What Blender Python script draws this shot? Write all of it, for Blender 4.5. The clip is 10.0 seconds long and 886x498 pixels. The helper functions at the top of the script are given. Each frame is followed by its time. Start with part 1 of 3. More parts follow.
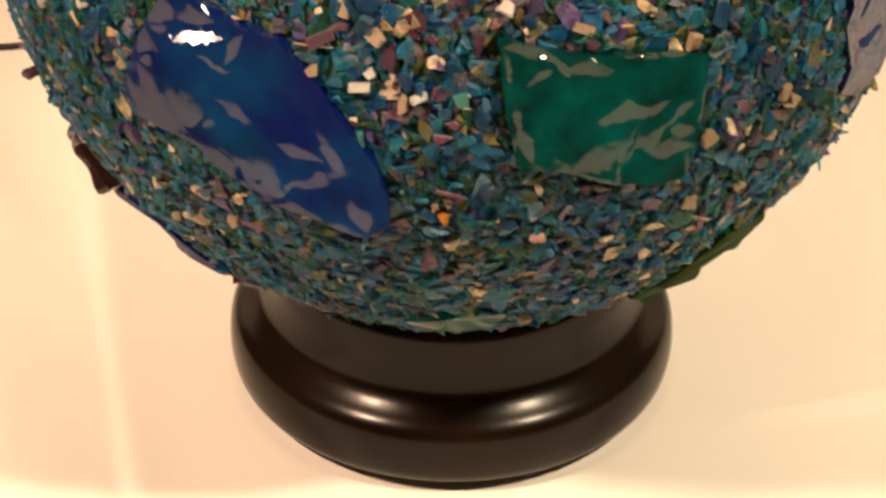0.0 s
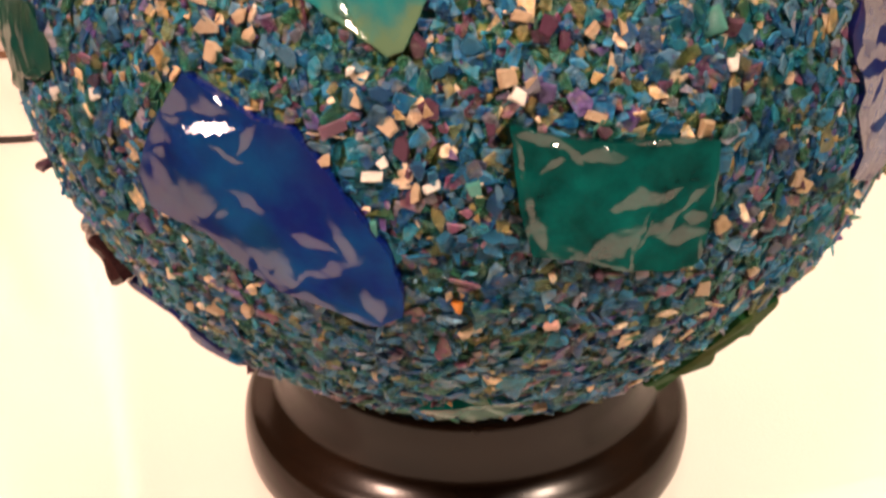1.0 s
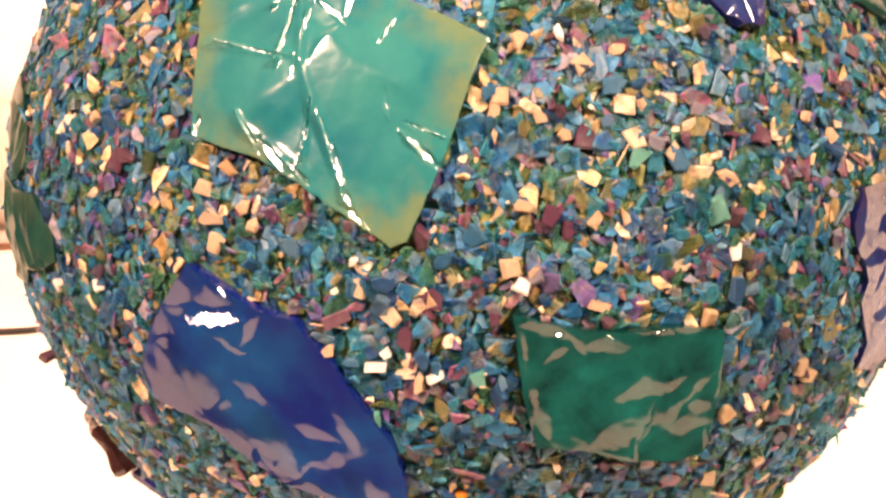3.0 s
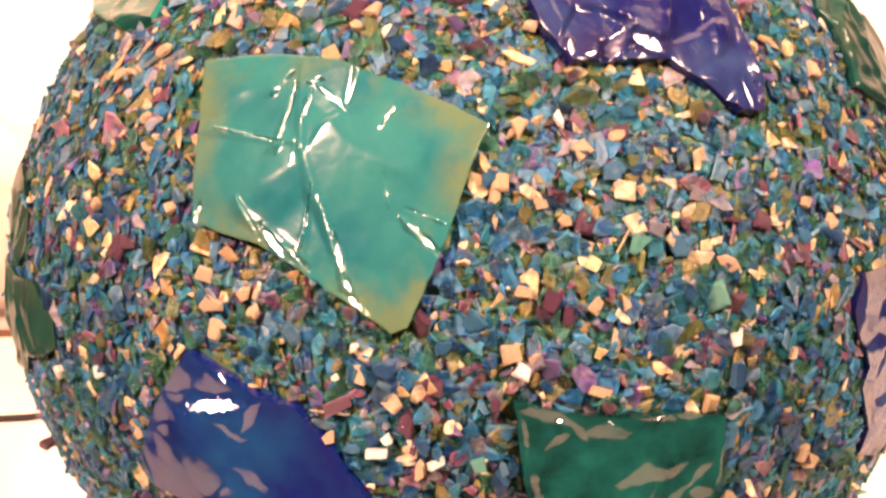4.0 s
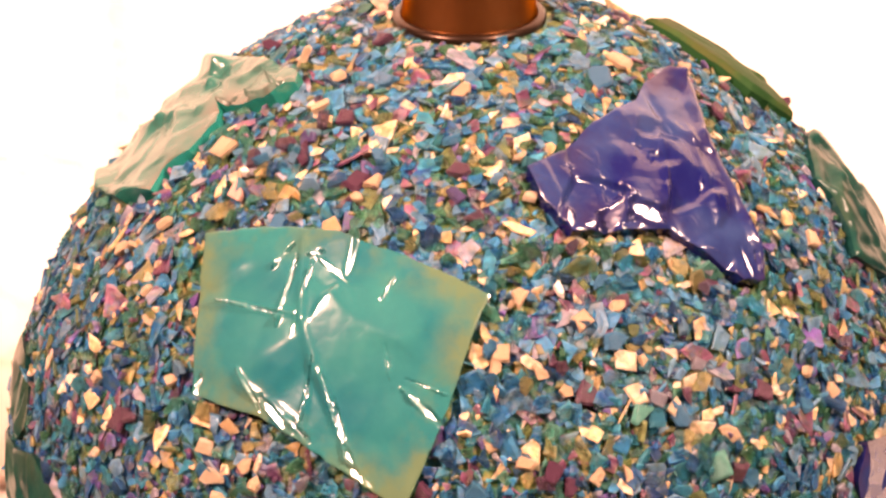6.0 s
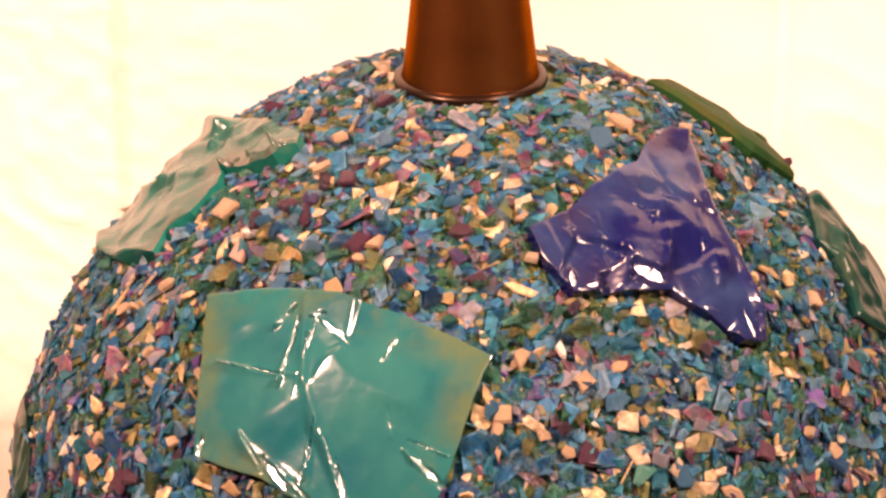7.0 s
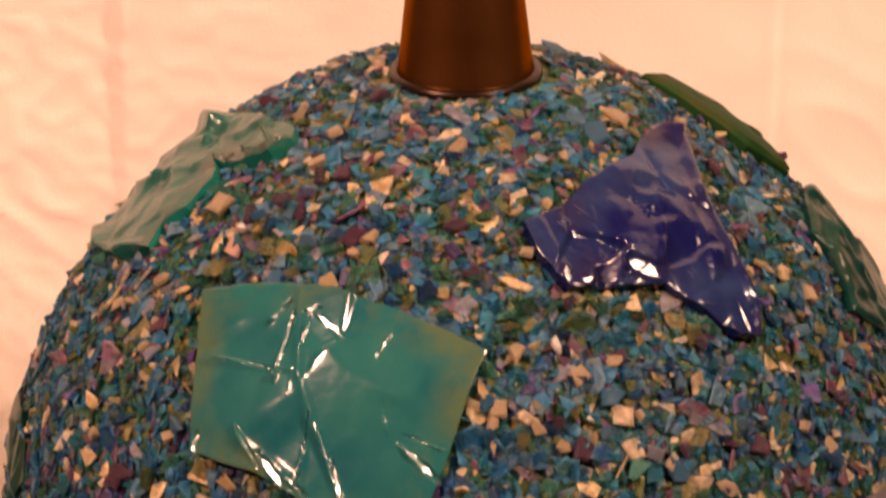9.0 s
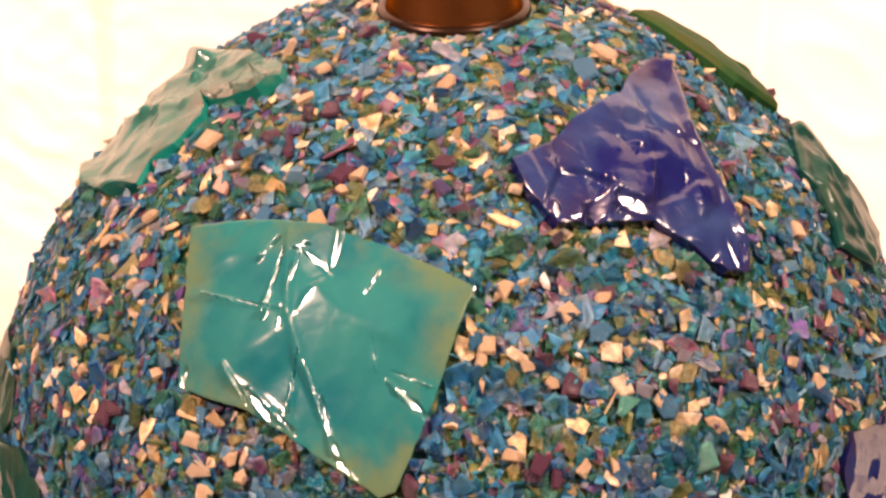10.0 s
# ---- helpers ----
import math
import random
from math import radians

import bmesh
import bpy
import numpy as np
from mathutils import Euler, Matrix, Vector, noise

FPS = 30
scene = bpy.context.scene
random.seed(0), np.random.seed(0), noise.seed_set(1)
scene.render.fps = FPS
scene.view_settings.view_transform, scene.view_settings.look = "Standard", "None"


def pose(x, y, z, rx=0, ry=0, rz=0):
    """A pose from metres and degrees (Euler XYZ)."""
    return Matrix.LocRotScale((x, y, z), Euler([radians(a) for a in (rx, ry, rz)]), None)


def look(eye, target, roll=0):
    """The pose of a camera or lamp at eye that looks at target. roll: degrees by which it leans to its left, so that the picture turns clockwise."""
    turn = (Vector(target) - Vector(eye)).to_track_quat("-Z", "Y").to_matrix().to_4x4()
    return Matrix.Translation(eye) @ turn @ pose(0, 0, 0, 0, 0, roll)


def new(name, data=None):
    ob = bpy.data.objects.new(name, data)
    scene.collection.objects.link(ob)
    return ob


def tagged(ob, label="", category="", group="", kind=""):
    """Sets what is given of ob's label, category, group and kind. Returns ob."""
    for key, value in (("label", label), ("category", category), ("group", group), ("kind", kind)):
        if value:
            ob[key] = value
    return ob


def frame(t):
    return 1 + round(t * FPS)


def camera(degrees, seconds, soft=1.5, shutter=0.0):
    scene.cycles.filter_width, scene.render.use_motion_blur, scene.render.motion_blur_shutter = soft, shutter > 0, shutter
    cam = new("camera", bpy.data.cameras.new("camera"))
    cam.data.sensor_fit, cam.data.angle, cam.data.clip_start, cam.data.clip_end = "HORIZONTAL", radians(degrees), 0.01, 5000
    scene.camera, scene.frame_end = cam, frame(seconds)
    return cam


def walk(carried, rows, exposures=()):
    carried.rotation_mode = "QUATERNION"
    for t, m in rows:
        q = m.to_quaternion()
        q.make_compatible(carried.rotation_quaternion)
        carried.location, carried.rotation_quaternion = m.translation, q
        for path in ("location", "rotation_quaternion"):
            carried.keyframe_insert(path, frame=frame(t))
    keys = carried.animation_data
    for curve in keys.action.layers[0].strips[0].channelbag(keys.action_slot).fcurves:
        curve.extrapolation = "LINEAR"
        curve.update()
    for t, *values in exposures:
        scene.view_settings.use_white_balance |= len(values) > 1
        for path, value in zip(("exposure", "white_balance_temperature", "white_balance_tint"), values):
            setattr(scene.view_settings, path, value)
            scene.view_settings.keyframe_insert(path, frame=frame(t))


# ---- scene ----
from mathutils import geometry

cam = camera(18.0, 10.0, soft=2.5, shutter=0.6)
EYE = (0.0, -0.85, 0.648)
TURNS = [
    (0.0, 54.895, -0.473, 0.565), (0.2, 55.244, -0.059, 0.561), (0.5, 55.985, -0.078, 0.556), (1.0, 56.708, 0.082, 0.527),
    (1.3, 57.574, 0.112, 0.44), (1.5, 57.958, 0.132, 0.473), (2.0, 59.382, 0.151, 0.481), (2.5, 59.981, 0.211, 0.485),
    (4.0, 62.365, 0.366, 0.459), (4.5, 63.205, 0.414, 0.401), (5.0, 64.184, 0.495, 0.385),
    (5.5, 65.135, 0.554, 0.398), (6.0, 65.867, 0.634, 0.345), (7.5, 67.629, 0.75, 0.353),
    (8.0, 68.142, 0.769, 0.356), (8.5, 68.678, 0.826, 0.37), (8.7, 68.288, 0.79, 0.337), (9.0, 67.004, 0.736, 0.231),
    (9.2, 66.7, 0.736, 0.14), (9.5, 66.413, 0.735, 0.079), (10.0, 65.705, 0.685, -0.002),
]
STOPS = [(0.0, -0.52, 7000, -6), (0.5, -0.25, 6700, -1), (1.0, 0.04, 6500, 8), (1.5, 0.26, 6650, 13), (2.0, 0.56, 7050, 12), (2.5, 0.76, 7400, 15), (4.0, 0.67, 7700, 25), (4.5, 0.73, 7850, 27), (5.0, 0.75, 7850, 29), (6.0, 0.66, 7700, 32),
         (7.5, -0.38, 7900, 28), (8.0, -0.83, 8100, 24), (9.0, -0.88, 8050, 24), (9.5, -0.2, 7150, 28), (10.0, 0.2, 6950, 20)]
walk(cam, [(t, pose(*EYE, rx, ry, rz)) for t, rx, ry, rz in TURNS], STOPS)

# ---- light: a dim room and two warm lamps in front of the table ----
world = bpy.data.worlds.new("room_air")
scene.world = world
world.use_nodes = True
world.node_tree.nodes["Background"].inputs[0].default_value = (1.0, 0.82, 0.62, 1)
world.node_tree.nodes["Background"].inputs[1].default_value = 0.12


def lamp_light(name, place, target, watts, size, colour):
    data = bpy.data.lights.new(name, "AREA")
    data.shape, data.size, data.energy, data.color = "DISK", size, watts, colour
    ob = new(name, data)
    ob.matrix_world = look(place, target)
    return ob


WARM, WARMER = (1.0, 0.73, 0.57), (1.0, 0.63, 0.49)
KEY, SIDE = (0.73, -0.58, 1.22), (-0.74, -0.60, 1.19)
lamp_light("key_light", KEY, (0, 0.1, 0.1), 34.0, 0.09, WARM)
lamp_light("side_light", SIDE, (0, 0.1, 0.1), 41.0, 0.14, WARMER)


# ---- materials ----
class Mat:
    """A node material with a Principled shader and short ways to add nodes."""

    def __init__(self, name, **values):
        self.m = bpy.data.materials.new(name)
        self.m.use_nodes = True
        self.t = self.m.node_tree
        self.b = self.t.nodes["Principled BSDF"]
        for key, value in values.items():
            self.set(key.replace("_", " "), value)

    def set(self, socket, value):
        names = {s.name.lower(): s for s in self.b.inputs}
        names[socket.lower()].default_value = (*value, 1) if isinstance(value, tuple) else value

    def node(self, kind, inputs=(), **props):
        n = self.t.nodes.new(kind)
        for key, value in props.items():
            setattr(n, key, value)
        for key, value in dict(inputs).items():
            if hasattr(value, "is_output"):
                self.t.links.new(value, n.inputs[key])
            else:
                n.inputs[key].default_value = value
        return n

    def link(self, out, socket):
        self.t.links.new(out, self.b.inputs[socket])

    def place(self):
        return self.node("ShaderNodeTexCoord").outputs["Object"]

    def noise(self, scale, detail=3.0, rough=0.5, at=None):
        return self.node("ShaderNodeTexNoise", {"Vector": at or self.place(), "Scale": scale, "Detail": detail, "Roughness": rough}).outputs["Fac"]

    def ramp(self, fac, stops, hold=False):
        n = self.node("ShaderNodeValToRGB", {"Fac": fac})
        n.color_ramp.interpolation = "CONSTANT" if hold else "LINEAR"
        e = n.color_ramp.elements
        while len(e) < len(stops):
            e.new(0.5)
        for k, (at, colour) in enumerate(stops):
            e[k].position = at
            e[k].color = (*colour, 1) if isinstance(colour, tuple) else (colour, colour, colour, 1)
        return n.outputs["Color"]

    def bump(self, height, strength, distance):
        n = self.node("ShaderNodeBump", {"Height": height, "Strength": strength, "Distance": distance})
        self.link(n.outputs["Normal"], "Normal")


def cloth_material(name, colour, weave):
    m = Mat(name, roughness=0.95, sheen_weight=0.15)
    tint = m.ramp(m.noise(5.0, 4), [(0.3, tuple(c * 0.93 for c in colour)), (0.7, colour)])
    m.link(tint, "Base Color")
    creases = m.noise(26.0, 5, 0.55)
    fine = m.noise(weave, 2)
    both = m.node("ShaderNodeMath", {0: creases, 1: fine}, operation="ADD").outputs[0]
    m.bump(both, 0.08, 0.004)
    return m.m


def glass_material(name, deep, pale, rim, rough=0.2, ior=1.55, coat=0.35, gloss=0.5, wrinkle=0.4, cloud=34.0, flank=None):
    m = Mat(name, roughness=rough, ior=ior, specular_ior_level=gloss, coat_weight=coat, coat_roughness=0.05)
    body = m.ramp(m.noise(cloud, 5, 0.6), [(0.34, deep), (0.70, pale)])
    edge = m.node("ShaderNodeAttribute", attribute_name="rim").outputs["Fac"]
    spots = m.ramp(m.noise(38.0, 5, 0.65), [(0.42, 0.0), (0.66, 1.0)])
    patch = m.node("ShaderNodeMath", {0: edge, 1: spots}, operation="MULTIPLY").outputs[0]
    amount = m.ramp(patch, [(0.05, 0.0), (0.70, 0.70)])
    mix = m.node("ShaderNodeMix", {0: amount, 6: body, 7: (*rim, 1)}, data_type="RGBA").outputs[2]
    # flank brightens the side walls in colour, for light coming through the glass
    side = m.node("ShaderNodeAttribute", attribute_name="side").outputs["Fac"]
    mix = m.node("ShaderNodeMix", {0: side, 6: mix, 7: (*(flank or deep), 1)}, data_type="RGBA")
    m.link(mix.outputs[2], "Base Color")
    ridges = []
    for scale, share in ((60.0, 1.0), (150.0, 0.35)):
        off = m.node("ShaderNodeMath", {0: m.noise(scale, 2), 1: 0.5}, operation="SUBTRACT").outputs[0]
        off = m.node("ShaderNodeMath", {0: off}, operation="ABSOLUTE").outputs[0]
        ridges.append(m.node("ShaderNodeMath", {0: off, 1: share}, operation="MULTIPLY").outputs[0])
    m.bump(m.node("ShaderNodeMath", {0: ridges[0], 1: ridges[1]}, operation="ADD").outputs[0], wrinkle, 0.0030)
    return m.m


CHIP_COLOURS = [
    (0.009, 0.112, 0.255), (0.024, 0.175, 0.345), (0.006, 0.068, 0.210), (0.085, 0.195, 0.310),
    (0.009, 0.135, 0.190), (0.007, 0.038, 0.125), (0.020, 0.108, 0.060), (0.100, 0.130, 0.044),
    (0.026, 0.150, 0.115), (0.215, 0.190, 0.080), (0.076, 0.022, 0.054), (0.120, 0.042, 0.082),
    (0.046, 0.018, 0.048), (0.080, 0.046, 0.175), (0.440, 0.300, 0.165), (0.480, 0.360, 0.250),
    (0.330, 0.225, 0.095), (0.235, 0.225, 0.285), (0.016, 0.200, 0.310),
]
SOLID = [0.38, 0.40, 0.38, 0.42, 0.34, 0.42, 0.33, 0.33, 0.32, 0.36, 0.62, 0.62, 0.66, 0.52, 0.78, 0.72, 0.50, 0.40, 0.34]
BED_SHARE = [15, 10, 13, 8, 11, 7, 11, 5, 9, 3, 5, 4, 3, 4, 2, 1.5, 1, 3, 4]
HIGH_BED_SHARE = [8, 9, 5, 9, 9, 2, 8, 11, 10, 12, 3, 3, 1, 2, 6, 5, 6, 4, 4]
COOL_SHARE = [14, 11, 12, 8, 13, 7, 10, 5, 11, 4, 5, 4, 4, 3.5, 3.5, 2, 1, 3, 7]
WARM_SHARE = [12, 15, 7, 14, 9, 4, 7, 8, 8, 7, 4.5, 4.5, 2, 4, 5.5, 5.5, 4, 6, 9]


def chip_material(name, source, shares):
    """Chips of coloured glass: each lets part of what lies under it show through, tinted."""
    m = Mat(name, ior=1.5, specular_ior_level=0.33, subsurface_weight=0.5, subsurface_scale=0.003)
    m.b.inputs["Subsurface Radius"].default_value = (1, 1, 1)
    if source == "island":
        pick = m.node("ShaderNodeNewGeometry").outputs["Random Per Island"]
    else:
        pick = m.node("ShaderNodeObjectInfo").outputs["Random"]
    stops, firm, at = [], [], 0.0
    for colour, dense, share in zip(CHIP_COLOURS, SOLID, shares):
        stops.append((at, colour))
        firm.append((at, dense))
        at += share / sum(shares)
    colour = m.ramp(pick, stops, hold=True)
    vary = m.ramp(m.noise(360.0, 4, 0.6), [(0.28, 0.55), (0.72, 1.75)])
    cut = m.node("ShaderNodeAttribute", attribute_name="cut").outputs["Fac"]
    share = m.node("ShaderNodeMath", {0: cut, 1: 0.45}, operation="MULTIPLY").outputs[0]
    # raised rim colour stands in for light piped to the broken edges
    piped_light = m.node("ShaderNodeGamma", {"Color": colour, "Gamma": 0.7}).outputs[0]
    seen = m.node("ShaderNodeMix", {0: share, 6: colour, 7: piped_light}, data_type="RGBA").outputs[2]
    seen = m.node("ShaderNodeMix", {0: 1.0, 6: seen, 7: vary}, data_type="RGBA", blend_type="MULTIPLY").outputs[2]
    # colour patches painted in as if deeper chips showed through the glass
    show_through = m.ramp(m.noise(270.0, 4, 0.6), [(0.44, 0.0), (0.64, 0.55)])
    below = m.ramp(m.noise(190.0, 4, 0.65), [(0.34, (0.012, 0.100, 0.230)), (0.43, (0.024, 0.145, 0.205)), (0.50, (0.060, 0.140, 0.080)), (0.58, (0.180, 0.175, 0.080)), (0.67, (0.360, 0.255, 0.145))])
    seen = m.node("ShaderNodeMix", {0: show_through, 6: seen, 7: below}, data_type="RGBA").outputs[2]
    m.link(seen, "Base Color")
    other = m.node("ShaderNodeMath", {0: m.node("ShaderNodeMath", {0: pick, 1: 53.7}, operation="MULTIPLY").outputs[0]}, operation="FRACT").outputs[0]
    m.link(m.ramp(other, [(0.0, 0.20), (0.5, 0.34), (1.0, 0.48)]), "Roughness")
    m.bump(m.noise(330.0, 3, 0.55), 0.8, 0.0016)
    tint = m.node("ShaderNodeGamma", {"Color": colour, "Gamma": 0.22}).outputs[0]
    clear = m.node("ShaderNodeBsdfTransparent", {"Color": tint}).outputs[0]
    solid = m.node("ShaderNodeMath", {0: m.ramp(pick, firm, hold=True), 1: m.ramp(other, [(0.0, 0.75), (1.0, 1.5)])}, operation="MULTIPLY")
    solid.use_clamp, solid = True, solid.outputs[0]
    out = m.node("ShaderNodeMixShader", {0: solid, 1: clear, 2: m.b.outputs[0]}).outputs[0]
    m.t.links.new(out, m.t.nodes["Material Output"].inputs["Surface"])
    return m.m


def plain_chip(name, colour, rough=0.14):
    m = Mat(name, roughness=rough, ior=1.45)
    dark = tuple(c * 0.55 for c in colour)
    m.link(m.ramp(m.noise(320.0, 3), [(0.3, dark), (0.7, colour)]), "Base Color")
    m.bump(m.noise(380.0, 3, 0.6), 0.6, 0.0014)
    return m.m


TABLE_CLOTH = cloth_material("white_table_cloth", (0.89, 0.86, 0.80), 900.0)
BACK_CLOTH = cloth_material("white_backdrop_cloth", (0.80, 0.74, 0.68), 700.0)
BED_CHIPS = chip_material("deep_blue_green_glass_chips", "island", BED_SHARE)
HIGH_BED_CHIPS = chip_material("yellow_green_glass_chips", "island", HIGH_BED_SHARE)
COOL_CHIPS = chip_material("mostly_blue_glass_chips", "island", COOL_SHARE)
WARM_CHIPS = chip_material("mixed_glass_chips", "island", WARM_SHARE)
LOOSE_CHIPS = chip_material("single_glass_chip", "object", COOL_SHARE)
CREAM = plain_chip("cream_glass", (0.47, 0.35, 0.23), 0.3)
# near-white colour that stands in for glints on the crust
GLINT_WHITE = plain_chip("white_glint_chip", (0.85, 0.82, 0.76), 0.12)
PURPLE = plain_chip("purple_glass", (0.075, 0.028, 0.056))
BLUE = plain_chip("blue_glass", (0.04, 0.14, 0.25))
AQUA = plain_chip("aqua_glass", (0.07, 0.26, 0.22))
AMBER = plain_chip("amber_glass", (0.55, 0.20, 0.03))
PINK = plain_chip("pink_glass", (0.62, 0.36, 0.30))

m = Mat("glassy_resin", roughness=0.3, specular_ior_level=0.2, subsurface_weight=0.6, subsurface_scale=0.003)
m.b.inputs["Subsurface Radius"].default_value = (1, 1, 1)
m.link(m.ramp(m.noise(260.0, 3, 0.6), [(0.34, (0.008, 0.090, 0.150)), (0.42, (0.020, 0.120, 0.120)), (0.50, (0.050, 0.105, 0.040)), (0.58, (0.140, 0.150, 0.050)), (0.68, (0.260, 0.220, 0.110))]), "Base Color")
m.bump(m.noise(300.0, 3), 0.6, 0.002)
RESIN = m.m
m = Mat("black_lacquered_wood", roughness=0.22, ior=1.5, specular_ior_level=0.19)
m.link(m.ramp(m.noise(30.0, 4), [(0.3, (0.004, 0.0022, 0.0012)), (0.7, (0.010, 0.005, 0.0026))]), "Base Color")
m.link(m.ramp(m.noise(18.0, 3), [(0.3, 0.20), (0.7, 0.26)]), "Roughness")
m.bump(m.noise(240.0, 3), 0.04, 0.001)
LACQUER = m.m
m = Mat("bronze_metal", metallic=1.0, roughness=0.37)
m.b.inputs["Specular Tint"].default_value = (0.60, 0.40, 0.26, 1)
m.link(m.ramp(m.noise(40.0, 4), [(0.3, (0.200, 0.072, 0.021)), (0.7, (0.285, 0.110, 0.036))]), "Base Color")
stretch = m.node("ShaderNodeMapping", {"Vector": m.place(), "Scale": (1, 1, 0.04)}).outputs[0]
m.bump(m.noise(900.0, 2, at=stretch), 0.06, 0.0005)
BRONZE = m.m
m = Mat("dark_bronze", metallic=0.8, roughness=0.3)
m.link(m.ramp(m.noise(60.0, 4), [(0.3, (0.024, 0.013, 0.008)), (0.7, (0.048, 0.025, 0.015))]), "Base Color")
DARK_BRONZE = m.m
m = Mat("black_rubber", roughness=0.45)
m.link(m.ramp(m.noise(90.0, 3), [(0.3, (0.008, 0.007, 0.006)), (0.7, (0.016, 0.014, 0.012))]), "Base Color")
RUBBER = m.m
m = Mat("beige_wall_paint", roughness=0.9)
m.link(m.ramp(m.noise(2.0, 5), [(0.3, (0.34, 0.29, 0.23)), (0.7, (0.40, 0.34, 0.27))]), "Base Color")
m.bump(m.noise(120.0, 3), 0.1, 0.002)
PAINT = m.m
# unseen floor, dark so that the large shards mirror little light
m = Mat("unseen_dark_floor", roughness=0.5)
m.link(m.ramp(m.noise(6.0, 5), [(0.3, (0.06, 0.036, 0.022)), (0.7, (0.11, 0.066, 0.040))]), "Base Color")
FLOOR = m.m
m = Mat("table_wood", roughness=0.45)
m.link(m.ramp(m.noise(9.0, 5), [(0.3, (0.12, 0.06, 0.03)), (0.7, (0.20, 0.11, 0.06))]), "Base Color")
WOOD = m.m


# ---- building helpers ----
def part(name, data, material, parent=None, label="", smooth=False):
    """Links a bmesh or a mesh as one object, under a thing or a part."""
    if isinstance(data, bmesh.types.BMesh):
        mesh = bpy.data.meshes.new(name)
        data.to_mesh(mesh)
        data.free()
    else:
        mesh = data
    if material and not mesh.materials:
        mesh.materials.append(material)
    if smooth:
        mesh.polygons.foreach_set("use_smooth", [True] * len(mesh.polygons))
    ob = new(name, mesh)
    ob.parent = parent
    return tagged(ob, label)


def box(x0, y0, z0, x1, y1, z1, bevel=0.0):
    bm = bmesh.new()
    bmesh.ops.create_cube(bm, size=1.0, matrix=Matrix.Translation(((x0 + x1) / 2, (y0 + y1) / 2, (z0 + z1) / 2)) @ Matrix.Diagonal((x1 - x0, y1 - y0, z1 - z0, 1)))
    if bevel:
        bmesh.ops.bevel(bm, geom=bm.edges[:], offset=bevel, segments=2, affect="EDGES")
    return bm


def lathe(profile, turns=96):
    """A turned solid from (radius, height) pairs, bottom to top."""
    bm = bmesh.new()
    rings = []
    for r, z in profile:
        rings.append([bm.verts.new((r * math.sin(2 * math.pi * k / turns), -r * math.cos(2 * math.pi * k / turns), z)) for k in range(turns)])
    for a, b in zip(rings, rings[1:]):
        for k in range(turns):
            j = (k + 1) % turns
            bm.faces.new((a[k], a[j], b[j], b[k]))
    bm.faces.new(rings[0][::-1])
    bm.faces.new(rings[-1])
    return bm


def arc(cr, cz, radius, a0, a1, n=10):
    return [(cr + radius * math.cos(radians(a0 + (a1 - a0) * k / n)), cz + radius * math.sin(radians(a0 + (a1 - a0) * k / n))) for k in range(n + 1)]


def tube(points, radius, sides=12):
    """A round cord along points."""
    bm = bmesh.new()
    rings = []
    for k, p in enumerate(points):
        way = (points[min(k + 1, len(points) - 1)] - points[max(k - 1, 0)]).normalized()
        a = way.cross(Vector((0, 0, 1))).normalized()
        b = way.cross(a)
        rings.append([bm.verts.new(p + radius * (math.cos(2 * math.pi * j / sides) * a + math.sin(2 * math.pi * j / sides) * b)) for j in range(sides)])
    for a, b in zip(rings, rings[1:]):
        for j in range(sides):
            i = (j + 1) % sides
            bm.faces.new((a[j], a[i], b[i], b[j]))
    bm.faces.new(rings[0])
    bm.faces.new(rings[-1][::-1])
    bmesh.ops.recalc_face_normals(bm, faces=bm.faces[:])
    return bm


def sheet(width, depth, nx, ny, height):
    """A cloth grid over (u, v) with its height from a function; returns coordinates and faces."""
    us, vs = np.linspace(*width, nx), np.linspace(*depth, ny)
    verts = [(u, v, height(u, v)) for v in vs for u in us]
    faces = [(j * nx + i, j * nx + i + 1, (j + 1) * nx + i + 1, (j + 1) * nx + i) for j in range(ny - 1) for i in range(nx - 1)]
    return verts, faces


def fold(u, v, a, b, tall, wide, reach=0.05):
    """A soft fold that runs from a to b."""
    ax, ay, bx, by = *a, *b
    dx, dy = bx - ax, by - ay
    along = ((u - ax) * dx + (v - ay) * dy) / (dx * dx + dy * dy)
    off = ((u - ax) * dy - (v - ay) * dx) / math.hypot(dx, dy)
    end = 1.0 if 0 <= along <= 1 else math.exp(-((min(abs(along), abs(along - 1)) * math.hypot(dx, dy)) / reach) ** 2)
    return tall * end * math.exp(-(off / wide) ** 2)


# ---- an unseen room, added plain and dim around the table ----
def setting(name, bm, material, label, category):
    return tagged(part(name, bm, material), label, category, kind="structure")


LOW, HIGH = -0.75, 1.75
setting("floor", box(-2.2, -2.6, LOW - 0.1, 2.2, 1.6, LOW), FLOOR, "brown wooden floor of the dim room", "floor")
setting("ceiling", box(-2.2, -2.6, HIGH, 2.2, 1.6, HIGH + 0.1), PAINT, "plain beige ceiling of the dim room", "ceiling")
setting("wall_north", box(-2.2, 1.6, LOW, 2.2, 1.7, HIGH), PAINT, "plain beige painted room wall", "wall")
setting("wall_south", box(-2.2, -2.7, LOW, 2.2, -2.6, HIGH), PAINT, "plain beige painted room wall", "wall")
setting("wall_east", box(2.2, -2.7, LOW, 2.3, 1.7, HIGH), PAINT, "plain beige painted room wall", "wall")
setting("wall_west", box(-2.3, -2.7, LOW, -2.2, 1.7, HIGH), PAINT, "plain beige painted room wall", "wall")

table = tagged(new("table"), "brown wooden table under a white cloth", "table")
part("tabletop", box(-0.44, -0.45, -0.040, 0.44, 0.36, -0.010, 0.003), WOOD, table)
